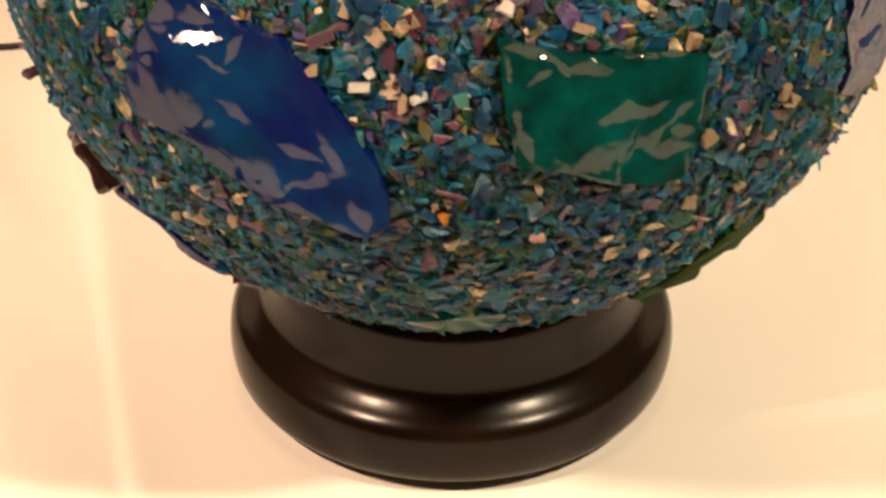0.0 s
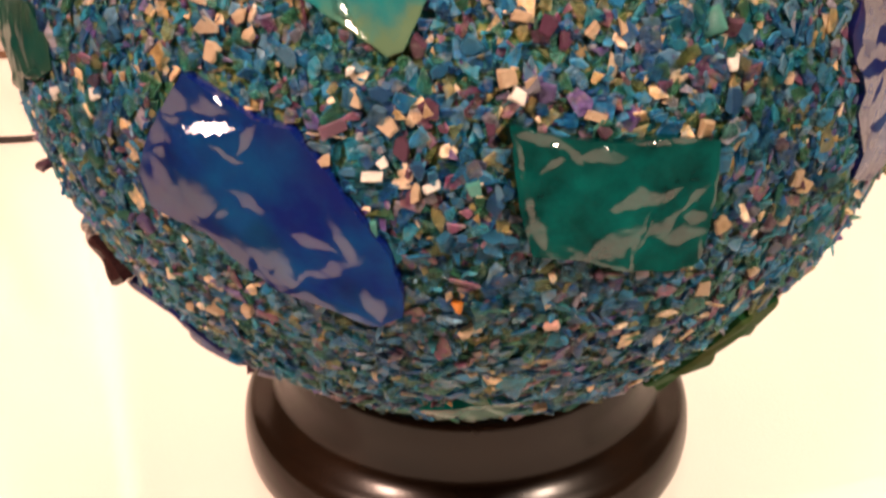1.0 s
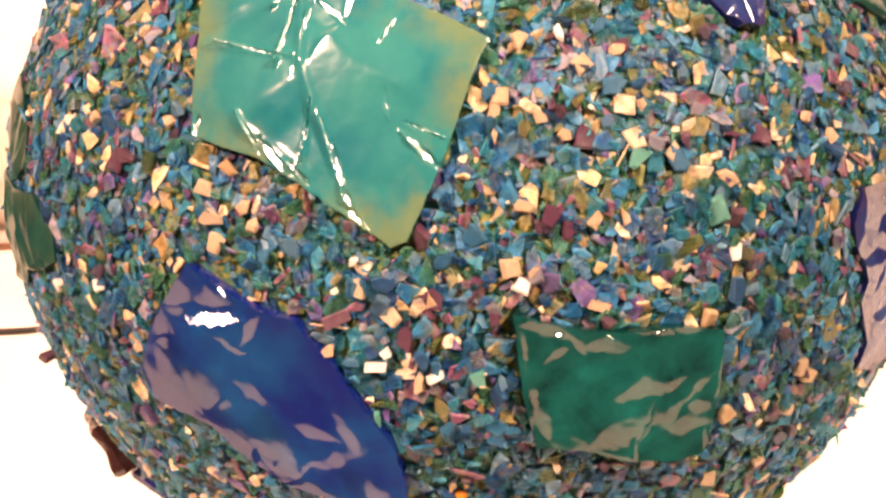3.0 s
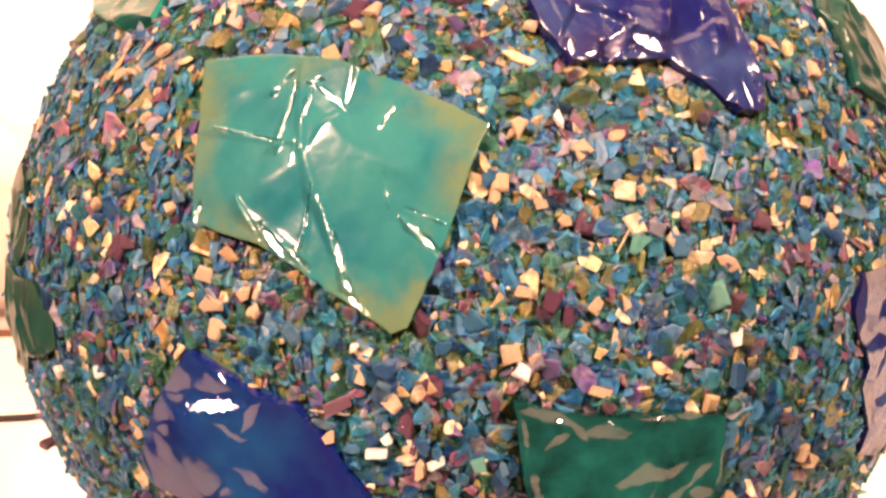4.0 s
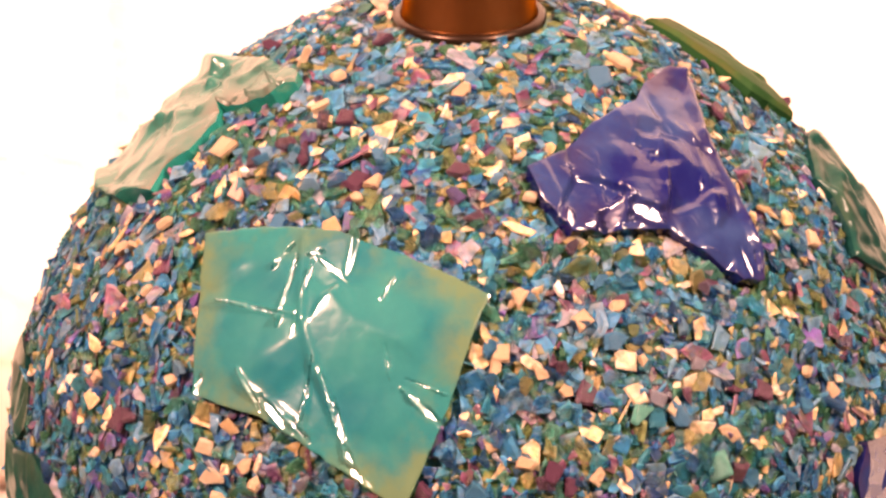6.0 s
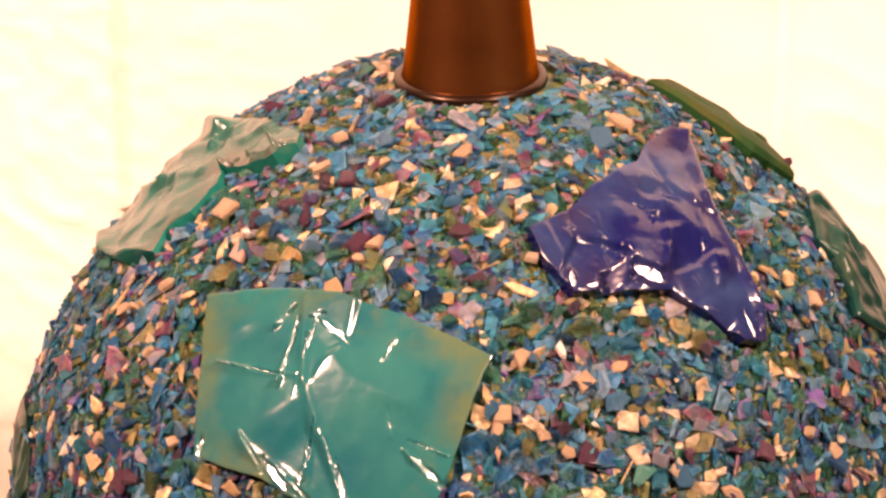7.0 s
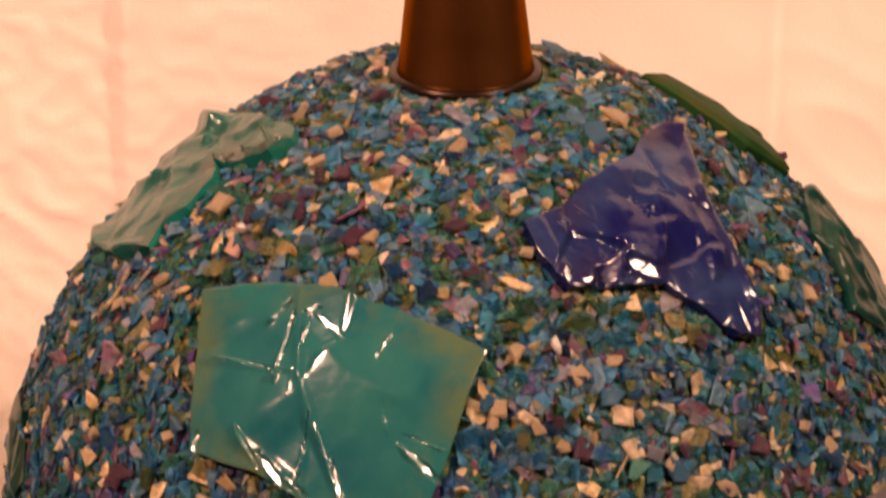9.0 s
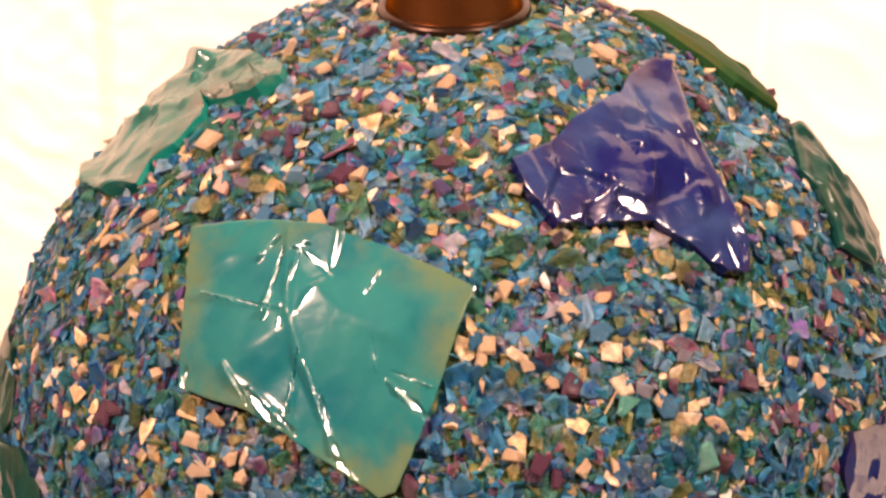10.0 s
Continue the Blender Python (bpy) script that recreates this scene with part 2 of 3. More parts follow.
for sx in (-0.39, 0.39):
    for sy in (-0.40, 0.31):
        part("leg", box(sx - 0.03, sy - 0.03, LOW, sx + 0.03, sy + 0.03, -0.040, 0.004), WOOD, table)


# ---- cloths ----
def table_height(u, v):
    h = 0.0060 * noise.noise((u * 9, v * 5, 0.3)) + 0.0055 * noise.noise((u * 19, v * 12, 4.1)) + 0.0016 * noise.noise((u * 46 + v * 14, v * 30, 6.2))
    off = u + 0.1325 + 0.196 * v
    if off > 0:
        h += 0.0150 * (1 - math.exp(-off / 0.003)) * math.exp(-off / 0.045)
    else:
        h -= 0.0012 * math.exp(off / 0.012)
    h += fold(u, v, (-0.145, -0.12), (-0.215, 0.16), 0.0030, 0.024)
    h += fold(u, v, (-0.22, -0.10), (-0.10, -0.075), 0.0030, 0.030)
    h += 0.0085 / (1 + math.exp((0.26 * u - v - 0.064) / 0.0020)) * (1 if u > 0 else math.exp(u / 0.03))
    edge = v - 0.26 * u + 0.064
    h += 0.0036 * math.exp(-((edge - 0.002) / 0.003) ** 2) * (1 if u > 0 else math.exp(u / 0.03))
    h += fold(u, v, (0.02, -0.13), (0.20, -0.115), 0.006, 0.016)
    near = math.hypot(u, v)
    calm = min(1.0, max(0.0, (near - 0.088) / 0.15))
    calm = calm * calm * (3 - 2 * calm)
    h = h * calm
    if v < -0.455:
        h -= 3.0 * (abs(v) - 0.455)
    return h - (0.0 if near > 0.081 else 0.0006)


verts, faces = sheet((-0.45, 0.45), (-0.54, 0.305), 351, 321, table_height)
mesh = bpy.data.meshes.new("tablecloth")
mesh.from_pydata(verts, [], faces)
cloth = tagged(part("tablecloth", mesh, TABLE_CLOTH, smooth=True), "white cotton tablecloth with soft folds spread over the table", "tablecloth")
thick = cloth.modifiers.new("thickness", "SOLIDIFY")
thick.thickness, thick.offset = 0.0015, -1


def backdrop_bulge(u, w):
    h = 0.008 * noise.noise((u * 3.1, w * 1.3, 7.0)) + 0.005 * noise.noise((u * 11, w * 5, 2.0))
    left = min(1.0, max(0.0, (-u - 0.02) * 8))
    low = min(1.0, max(0.0, (0.36 - w) * 7)) * min(1.0, max(0.0, (u - 0.08) * 12))
    crease = 1.0 - abs(noise.noise((u * 28 + 9 * w, w * 30 + 7 * u, 9.0)))
    rough = 1.0 - abs(noise.noise((u * 60 + 9 * w, w * 75 + 14 * u, 1.0)))
    h += 0.0014 * left * rough ** 9
    h += (0.0022 * left * max(0.0, 0.5 + 1.3 * noise.noise((u * 9, w * 8, 5.0))) + 0.0016 * low) * crease ** 8 + 0.0010 * noise.noise((u * 40, w * 34, 3.0))
    seam = u + 0.141 - 0.03 * (w - 0.3)
    h += 0.0060 / (1 + math.exp(-seam / 0.0014)) + 0.0012 * math.exp(-((seam - 0.004) / 0.006) ** 2)
    h -= 0.14 * max(0.0, -seam)
    seam = u - 0.128 - 0.02 * (w - 0.3)
    h -= 0.0055 * math.exp(-abs(seam) / 0.005)
    return h


# cloth above about 0.55 is out of view, added for the glass to reflect
verts, faces = sheet((-0.45, 0.45), (-0.012, 0.92), 331, 331, backdrop_bulge)
verts = [(u, 0.314 - h - 0.078 * (lambda f: f * (2 - f))(min(1.0, max(0.0, w / 0.15))), w) for u, w, h in verts]
mesh = bpy.data.meshes.new("backdrop_cloth")
mesh.from_pydata(verts, [], faces)
drape = tagged(part("backdrop_cloth", mesh, BACK_CLOTH, smooth=True), "creased white cloth hung behind the lamp as a backdrop", "backdrop", kind="structure")
thick = drape.modifiers.new("thickness", "SOLIDIFY")
thick.thickness = 0.002

# ---- the lamp ----
BODY_R, BODY_Z = 0.1567, 0.2005
RESIN_DROP = 0.0025


def half(z):
    """Height and roundness of the body above (z > 0) or below its middle."""
    return (0.1526, 1.84) if z > 0 else (0.1532, 1.82)


lamp = tagged(new("mosaic_lamp"), "round lamp crusted with blue-green glass chips, black foot", "lamp")


def body_point(lon, lat, lift=0.0):
    """A place on the lamp's round body, from degrees; lon 0 faces the room."""
    c, s = math.cos(radians(lat)), math.sin(radians(lat))
    tall, power = half(s)
    r, z = BODY_R * max(c, 0.0) ** (2 / power), tall * math.copysign(abs(s) ** (2 / power), s)
    p = Vector((r * math.sin(radians(lon)), -r * math.cos(radians(lon)), BODY_Z + z))
    return p + lift * body_normal(p) if lift else p


def body_normal(p):
    r, z = max(math.hypot(p.x, p.y), 1e-6), p.z - BODY_Z
    tall, power = half(z)
    k = r ** (power - 2) / BODY_R ** power
    return Vector((p.x * k, p.y * k, math.copysign(abs(z) ** (power - 1), z) / tall ** power)).normalized()


def body_onto(p):
    """The place on the body straight under p, towards the middle."""
    r, z = math.hypot(p.x, p.y), abs(p.z - BODY_Z)
    tall, power = half(p.z - BODY_Z)
    k = ((r / BODY_R) ** power + (z / tall) ** power) ** (-1 / power)
    return Vector((p.x * k, p.y * k, BODY_Z + (p.z - BODY_Z) * k))


# the turned black foot
turned = [(0.0300, 0.0660), (0.0600, 0.0645), (0.0685, 0.0610), (0.0700, 0.0540), (0.0703, 0.0460), (0.0708, 0.0410), (0.0718, 0.0370), (0.0738, 0.0342), (0.0768, 0.0316),
          (0.0800, 0.0293), (0.0822, 0.0268), (0.0835, 0.0232), (0.0840, 0.0180), (0.0838, 0.0130), (0.0824, 0.0072), (0.0780, 0.0030), (0.0700, 0.0006), (0.0660, 0.0)]
foot = []
for k in range(len(turned) - 1):
    p0, p1, p2, p3 = [Vector(turned[min(max(k + d, 0), len(turned) - 1)]) for d in (-1, 0, 1, 2)]
    for f in (0.0, 0.25, 0.5, 0.75):
        q = 0.5 * (2 * p1 + (p2 - p0) * f + (2 * p0 - 5 * p1 + 4 * p2 - p3) * f * f + (3 * p1 - p0 - 3 * p2 + p3) * f ** 3)
        foot.append((q.x * 0.992, max(0.0, q.y)))
foot = foot[::-1]
part("foot", lathe(foot, 128), LACQUER, lamp, "glossy black turned wooden foot", smooth=True)

core = []
for k in range(41):
    a = radians(-90 + 180 * k / 40)
    c, s = max(math.cos(a), 0.0), math.sin(a)
    tall, power = half(s)
    core.append(((BODY_R - RESIN_DROP) * c ** (2 / power) + 0.0005, BODY_Z + (tall - RESIN_DROP) * math.copysign(abs(s) ** (2 / power), s)))
body = part("body", lathe(core, 128), RESIN, lamp, "round body of dark resin set with crushed glass", smooth=True)

neck = part("neck", lathe([(0.0196, 0.343), (0.0196, 0.3470), (0.0222, 0.3474), (0.0222, 0.350), (0.0216, 0.353), (0.0160, 0.4005), (0.0130, 0.430), (0.0122, 0.4315), (0.0060, 0.4320)], 96), BRONZE, lamp, "tapered brown bronze neck", smooth=True)
part("collar", lathe([(0.0196, 0.3474), (0.0226, 0.3470)] + arc(0.0229, 0.3490, 0.0020, -80, 130, 12) + [(0.0212, 0.3502)], 96), DARK_BRONZE, neck, "dark rolled rim", smooth=True)


# ---- the large pieces of glass ----
def inside(x, y, ring):
    hit = False
    for (x0, y0), (x1, y1) in zip(ring, ring[1:] + ring[:1]):
        if (y0 > y) != (y1 > y) and x < (x1 - x0) * (y - y0) / (y1 - y0) + x0:
            hit = not hit
    return hit


def edge_gap(x, y, ring):
    best = 9.0
    for (x0, y0), (x1, y1) in zip(ring, ring[1:] + ring[:1]):
        dx, dy = x1 - x0, y1 - y0
        k = min(1.0, max(0.0, ((x - x0) * dx + (y - y0) * dy) / (dx * dx + dy * dy + 1e-12)))
        best = min(best, math.hypot(x - x0 - k * dx, y - y0 - k * dy))
    return best


SHARDS = []


def shard(outline, material, label, seed, thick=0.0035, facet=0.016, tilt=0.12, lean=(0.0, 0.0), folds=(), glints=(), step=0.0010, flat=0.0, sharp=0.30, edge=0.014, rolled=0.0024, clear=9.5, panes=(), ground=None, crisp=4.6, stretch=2.0):
    """A crumpled piece of sheet glass laid on the body; its corners are degrees round and up the body."""
    rng, twist = random.Random(seed), random.Random(seed + 99)
    SHARDS.append(outline)
    dip = 0.6 if rolled > 0.001 else 0.08
    spots = [body_point(*c) for c in outline]
    mid = body_onto(sum(spots, Vector()) / len(spots))
    up = body_normal(mid)
    east = Vector((0, 0, 1)).cross(up).normalized()
    north = up.cross(east)
    ring = []
    for a, b in zip(spots, spots[1:] + spots[:1]):
        a2, b2 = [((p - mid).dot(east), (p - mid).dot(north)) for p in (a, b)]
        n = max(1, round(math.dist(a2, b2) / 0.003))
        for k in range(n):
            f = k / n
            j = 0.0 if k == 0 else 0.0003
            ring.append((a2[0] + f * (b2[0] - a2[0]) + rng.uniform(-j, j), a2[1] + f * (b2[1] - a2[1]) + rng.uniform(-j, j)))
    us, vs = [p[0] for p in ring], [p[1] for p in ring]
    seeds = []
    area = (max(us) - min(us)) * (max(vs) - min(vs))
    for _ in range(0 if panes else max(4, round(area / facet ** 2))):
        for _ in range(12):
            su, sv, gu, gv = rng.uniform(min(us), max(us)), rng.uniform(min(vs), max(vs)), lean[0] + rng.gauss(0, tilt), lean[1] + rng.gauss(0, tilt)
            p = body_onto(mid + su * east + sv * north)
            n = body_normal(p)
            e = Vector((0, 0, 1)).cross(n).normalized()
            face = (n - gu * e - gv * n.cross(e)).normalized()
            if all(face.dot(((Vector(q) - p).normalized() + (Vector(EYE) - p).normalized()).normalized()) < math.cos(radians(clear)) for q in (KEY, SIDE)):
                break
        turn = twist.uniform(0, math.pi)
        seeds.append((su, sv, gu, gv, rng.uniform(-0.0006, 0.0006), math.cos(turn), math.sin(turn), sharp * facet * math.sqrt(0.83 * stretch), sharp * facet * math.sqrt(0.83 / stretch)))
    def lie(goal, p, n):
        """The slope, eastwards and northwards, of a facet at p that mirrors the goal to the room's middle."""
        e = Vector((0, 0, 1)).cross(n).normalized()
        half = ((Vector(goal) - p).normalized() + (Vector(EYE) - p).normalized()).normalized()
        return -half.dot(e) / half.dot(n), -half.dot(n.cross(e)) / half.dot(n)

    facets = []
    for goal, strong, group in panes:
        for lon, lat, turn, long, wide in group:
            p = body_point(lon, lat)
            goal_here = Vector(goal) + Vector([rng.uniform(-0.04, 0.04), rng.uniform(-0.03, 0.03), 0.0])
            facets.append(((p - mid).dot(east), (p - mid).dot(north), *lie(goal_here, p, body_normal(p)), math.cos(radians(turn)), math.sin(radians(turn)), long / 1000, wide / 1000, strong))

    lines = []
    for lon0, lat0, lon1, lat1, tall, wide in folds:
        a, b = body_point(lon0, lat0) - mid, body_point(lon1, lat1) - mid
        lines.append(((a.dot(east), a.dot(north)), (b.dot(east), b.dot(north)), tall / 1000, wide / 1000))
    # small flats turned to a lamp, so highlights sit at chosen spots
    flats = []
    for lon, lat, light, turn, long, wide in glints:
        p = body_point(lon, lat, thick)
        n = body_normal(p)
        e = Vector((0, 0, 1)).cross(n).normalized()
        half = ((Vector(light) - p).normalized() + (Vector(EYE) - p).normalized()).normalized()
        flats.append(((p - mid).dot(east), (p - mid).dot(north), -half.dot(e) / half.dot(n), -half.dot(n.cross(e)) / half.dot(n),
                      math.cos(radians(turn)), math.sin(radians(turn)), long / 2500, wide / 3600))

    def crumple(u, v, full=True):
        total, weight = 0.0, 1e-30
        for su, sv, gu, gv, c, ca, sa, long, wide in seeds:
            d2 = (((u - su) * ca + (v - sv) * sa) / long) ** 2 + (((v - sv) * ca - (u - su) * sa) / wide) ** 2
            w = math.exp(-d2) + 1e-9 / (1 + d2) ** 2
            total += w * (gu * (u - su) + gv * (v - sv) + c)
            weight += w
        h = 0.0009 * noise.noise((u * 75, v * 75, seed)) if panes else total / weight
        for a, b, tall, wide in lines:
            h += fold(u, v, a, b, tall, wide, 0.002)
        for gu0, gv0, gu, gv, ca, sa, long, wide, rest in (flats if full and not panes else ()):
            du, dv = u - gu0, v - gv0
            d = math.hypot((du * ca + dv * sa) / long, (dv * ca - du * sa) / wide)
            d *= 1.0 + 0.30 * noise.noise((u * 300, v * 300, seed + 2)) + 0.15 * noise.noise((u * 900, v * 900, seed + 5))
            if d < 1.7:
                w = 1.0 if d < 1.0 else 0.5 + 0.5 * math.cos(math.pi * (d - 1.0) / 0.7)
                h += w * (gu * du + gv * dv + (du * du + dv * dv) / 0.31 + rest - h)
        return h + 0.00012 * noise.noise((u * 150, v * 150, seed))

    def slope(u, v, p, n):
        """The shading slope at a place: aimed sheen patches and glints, softly passing over."""
        gu, gv = lie(ground, p, n)
        weight = math.exp(-crisp)
        gu, gv = gu * weight, gv * weight
        wu = u + 0.0007 * noise.noise((u * 330, v * 330, seed)) + 0.0022 * noise.noise((u * 110, v * 110, seed + 1))
        wv = v + 0.0007 * noise.noise((u * 330, v * 330, seed + 3)) + 0.0022 * noise.noise((u * 110, v * 110, seed + 4))
        for su, sv, pu, pv, ca, sa, long, wide, strong in facets:
            d = (abs((wu - su) * ca + (wv - sv) * sa) / long) ** 1.25 + (abs((wv - sv) * ca - (wu - su) * sa) / (1.25 * wide)) ** 1.25
            w = strong * math.exp(-crisp * d ** 1.6)
            gu, gv, weight = gu + w * pu, gv + w * pv, weight + w
        gu, gv = gu / weight + 0.022 * noise.noise((u * 200, v * 200, seed)), gv / weight + 0.022 * noise.noise((u * 260, v * 260, seed + 7))
        along, across = u * 0.8 - v * 0.6, u * 0.6 + v * 0.8
        crease = max(0.0, 1.0 - 5.0 * abs(noise.noise((along * 70, across * 210, seed + 8)))) * max(0.0, noise.noise((u * 90, v * 90, seed + 9)) + 0.25)
        gu, gv = gu + 0.30 * crease, gv - 0.22 * crease
        for gu0, gv0, pu, pv, ca, sa, long, wide, rest in flats:
            du, dv = u - gu0, v - gv0
            d = math.hypot((du * ca + dv * sa) / long, (dv * ca - du * sa) / wide) * (1.0 + 0.45 * noise.noise((u * 500, v * 500, seed + 2)) + 0.45 * noise.noise((u * 1300, v * 1300, seed + 6)))
            w = 1.0 if d < 1.0 else max(0.0, 1.0 - (d - 1.0) / 0.25)
            gu, gv = gu + w * (pu - gu), gv + w * (pv - gv)
        return gu, gv

    flats = [(*f, crumple(f[0], f[1], False)) for f in flats]
    points = [Vector(p) for p in ring]
    edges = [(k, (k + 1) % len(ring)) for k in range(len(ring))]
    u = min(us) + step / 2
    while u < max(us):
        v = min(vs) + step / 2
        while v < max(vs):
            q = (u + rng.uniform(-0.25, 0.25) * step, v + rng.uniform(-0.25, 0.25) * step)
            if inside(*q, ring) and edge_gap(*q, ring) > 0.45 * step:
                points.append(Vector(q))
            v += step
        u += step
    flat_verts, _, tris, *_ = geometry.delaunay_2d_cdt(points, edges, [list(range(len(ring)))], 1, 1e-7)
    bm = bmesh.new()
    rim, side = bm.verts.layers.float.new("rim"), bm.verts.layers.float.new("side")
    top, low, facing = [], [], []
    for q in flat_verts:
        p = mid + q.x * east + q.y * north
        on = body_onto(p)
        n = body_normal(on)
        gap = edge_gap(q.x, q.y, ring)
        roll = min(1.0, gap / rolled)
        roll = math.sqrt(max(0.0, 1 - (1 - roll) ** 2))
        bed = on.lerp(p, flat)
        v = bm.verts.new(bed + n * (0.0010 + (thick - 0.001) * (1 - dip + dip * roll) + crumple(q.x, q.y) * (1 - dip + dip * roll)))
        v[rim] = max(0.0, 1.0 - gap / edge)
        top.append(v)
        low.append((on - 0.0045 * n, v[rim]))
        # sheen lies in these set normals; the mesh itself has no such facets
        if panes:
            gu, gv = slope(q.x, q.y, on, n)
            e = Vector((0, 0, 1)).cross(n).normalized()
            facing.append((n - gu * e - gv * n.cross(e)).normalized())
    count = {}
    for t in tris:
        bm.faces.new([top[k] for k in t]).smooth = True
        for a, b in zip(t, t[1:] + t[:1]):
            count[(a, b)] = count.get((a, b), 0) + 1
    made = {}
    for (a, b) in [e for e in count if (e[1], e[0]) not in count]:
        quad = []
        for k, which in ((b, 0), (a, 0), (a, 1), (b, 1)):
            key = (k, which)
            if key not in made:
                made[key] = bm.verts.new(low[k][0] if which else top[k].co)
                made[key][rim] = made[key][side] = 1.0
            quad.append(made[key])
        bm.faces.new(quad)
    extra = len(bm.verts) - len(facing)
    ob = part("glass_shard", bm, material, lamp, label)
    if panes:
        ob.data.normals_split_custom_set_from_vertices(facing + [Vector((0, 0, 0))] * extra)
    return ob


BLUE_GLASS = glass_material("cobalt_glass", (0.002, 0.008, 0.088), (0.002, 0.046, 0.140), (0.006, 0.010, 0.08), 0.17, 1.6, 0.0, 0.46, wrinkle=0.15)
GREEN_GLASS = glass_material("bottle_green_glass", (0.0, 0.019, 0.018), (0.0, 0.072, 0.066), (0.002, 0.040, 0.036), 0.17, 1.6, 0.0, 0.40, wrinkle=0.2, cloud=70.0)
TEAL_GLASS = glass_material("teal_glass", (0.002, 0.078, 0.098), (0.016, 0.135, 0.122), (0.085, 0.115, 0.045), 0.17, gloss=0.42, wrinkle=0.13, cloud=26.0, flank=(0.03, 0.16, 0.13))
VIOLET_GLASS = glass_material("violet_blue_glass", (0.004, 0.006, 0.064), (0.024, 0.050, 0.130), (0.024, 0.011, 0.032), 0.19, 1.5, 0.1, 0.42, wrinkle=0.35, cloud=30.0)
SEA_GLASS = glass_material("sea_green_glass", (0.002, 0.078, 0.064), (0.032, 0.105, 0.084), (0.085, 0.080, 0.064), 0.24, 1.5, 0.0, wrinkle=0.3, flank=(0.0, 0.165, 0.135))
DULL_GLASS = glass_material("dark_sea_glass", (0.001, 0.024, 0.022), (0.007, 0.050, 0.036), (0.022, 0.040, 0.022), 0.3, 1.45, 0.0, 0.2, wrinkle=0.15)
OLIVE_GLASS = glass_material("olive_green_glass", (0.008, 0.036, 0.012), (0.028, 0.064, 0.022), (0.045, 0.050, 0.016), 0.45, 1.2, 0.0, 0.04, wrinkle=0.15)
BROWN_GLASS = glass_material("dark_brown_glass", (0.014, 0.006, 0.007), (0.035, 0.016, 0.015), (0.03, 0.014, 0.014), 0.16, 1.5, 0.0)

shard([(-34.4, 16.5), (-23.9, 12.6), (-19.4, 12.3), (-14.6, 7.1), (-7.9, -4.5), (-6.3, -11), (-6.3, -15.2), (-9.2, -17.5), (-15, -15.6), (-21.6, -13.4), (-30.1, -6.8), (-38.1, -5.7), (-39.7, -1.7), (-38.1, 6.5)],
      BLUE_GLASS, "long cobalt blue crumpled glass shard", 3, step=0.0006, rolled=0.0008, ground=(-0.3, -2.4, -0.7), crisp=4.5,
      panes=[((-0.11, -0.37, 0.0), 1, [(-36.6, 6.5, -76, 8, 4), (-34.9, 12.2, 18, 9.7, 6), (-30.8, 12.6, -4, 10.3, 3.6), (-36.9, 1, 13, 7, 16.9), (-32.1, -1.4, -7, 13.8, 9.1), (-34.8, -6, -14, 12.6, 5.2), (-27.3, -8.6, -33, 12.4, 5.7), (-22, -9.2, -28, 8.9, 6), (-14.4, -7.6, 32, 15.9, 2.1),
                                       (-19.3, -14.2, -13, 11.5, 4.9), (-12.4, -16.8, -7, 13.2, 2.9), (-16.8, -3.7, -13, 7.8, 2), (-13.4, -2.5, -67, 9.3, 2.1), (-9.8, -13.1, -66, 8, 2.9), (-24.3, 1.2, -21, 7.9, 1.6), (-24.4, 9.9, 58, 6.4, 1.2), (-26.9, 7.1, -15, 6.2, 1)]),
             ((-0.3, -2.4, -0.7), 12, [(-34, 2.1, -72, 9.9, 0.8), (-32.5, 3, -48, 5.3, 1.2), (-28.7, -3.3, 57, 8.2, 0.6), (-24.5, -10, 80, 3.9, 0.9), (-22, -9.8, 76, 3.3, 0.7), (-35.4, 5.7, 26, 8, 0.6), (-32, 10.9, 11, 12.8, 0.6), (-19.9, -12.6, 41, 11, 0.9)])],
      glints=[(-29.1, 9.6, SIDE, 16, 22, 7), (-28.4, 13.6, KEY, -40, 6, 2)])
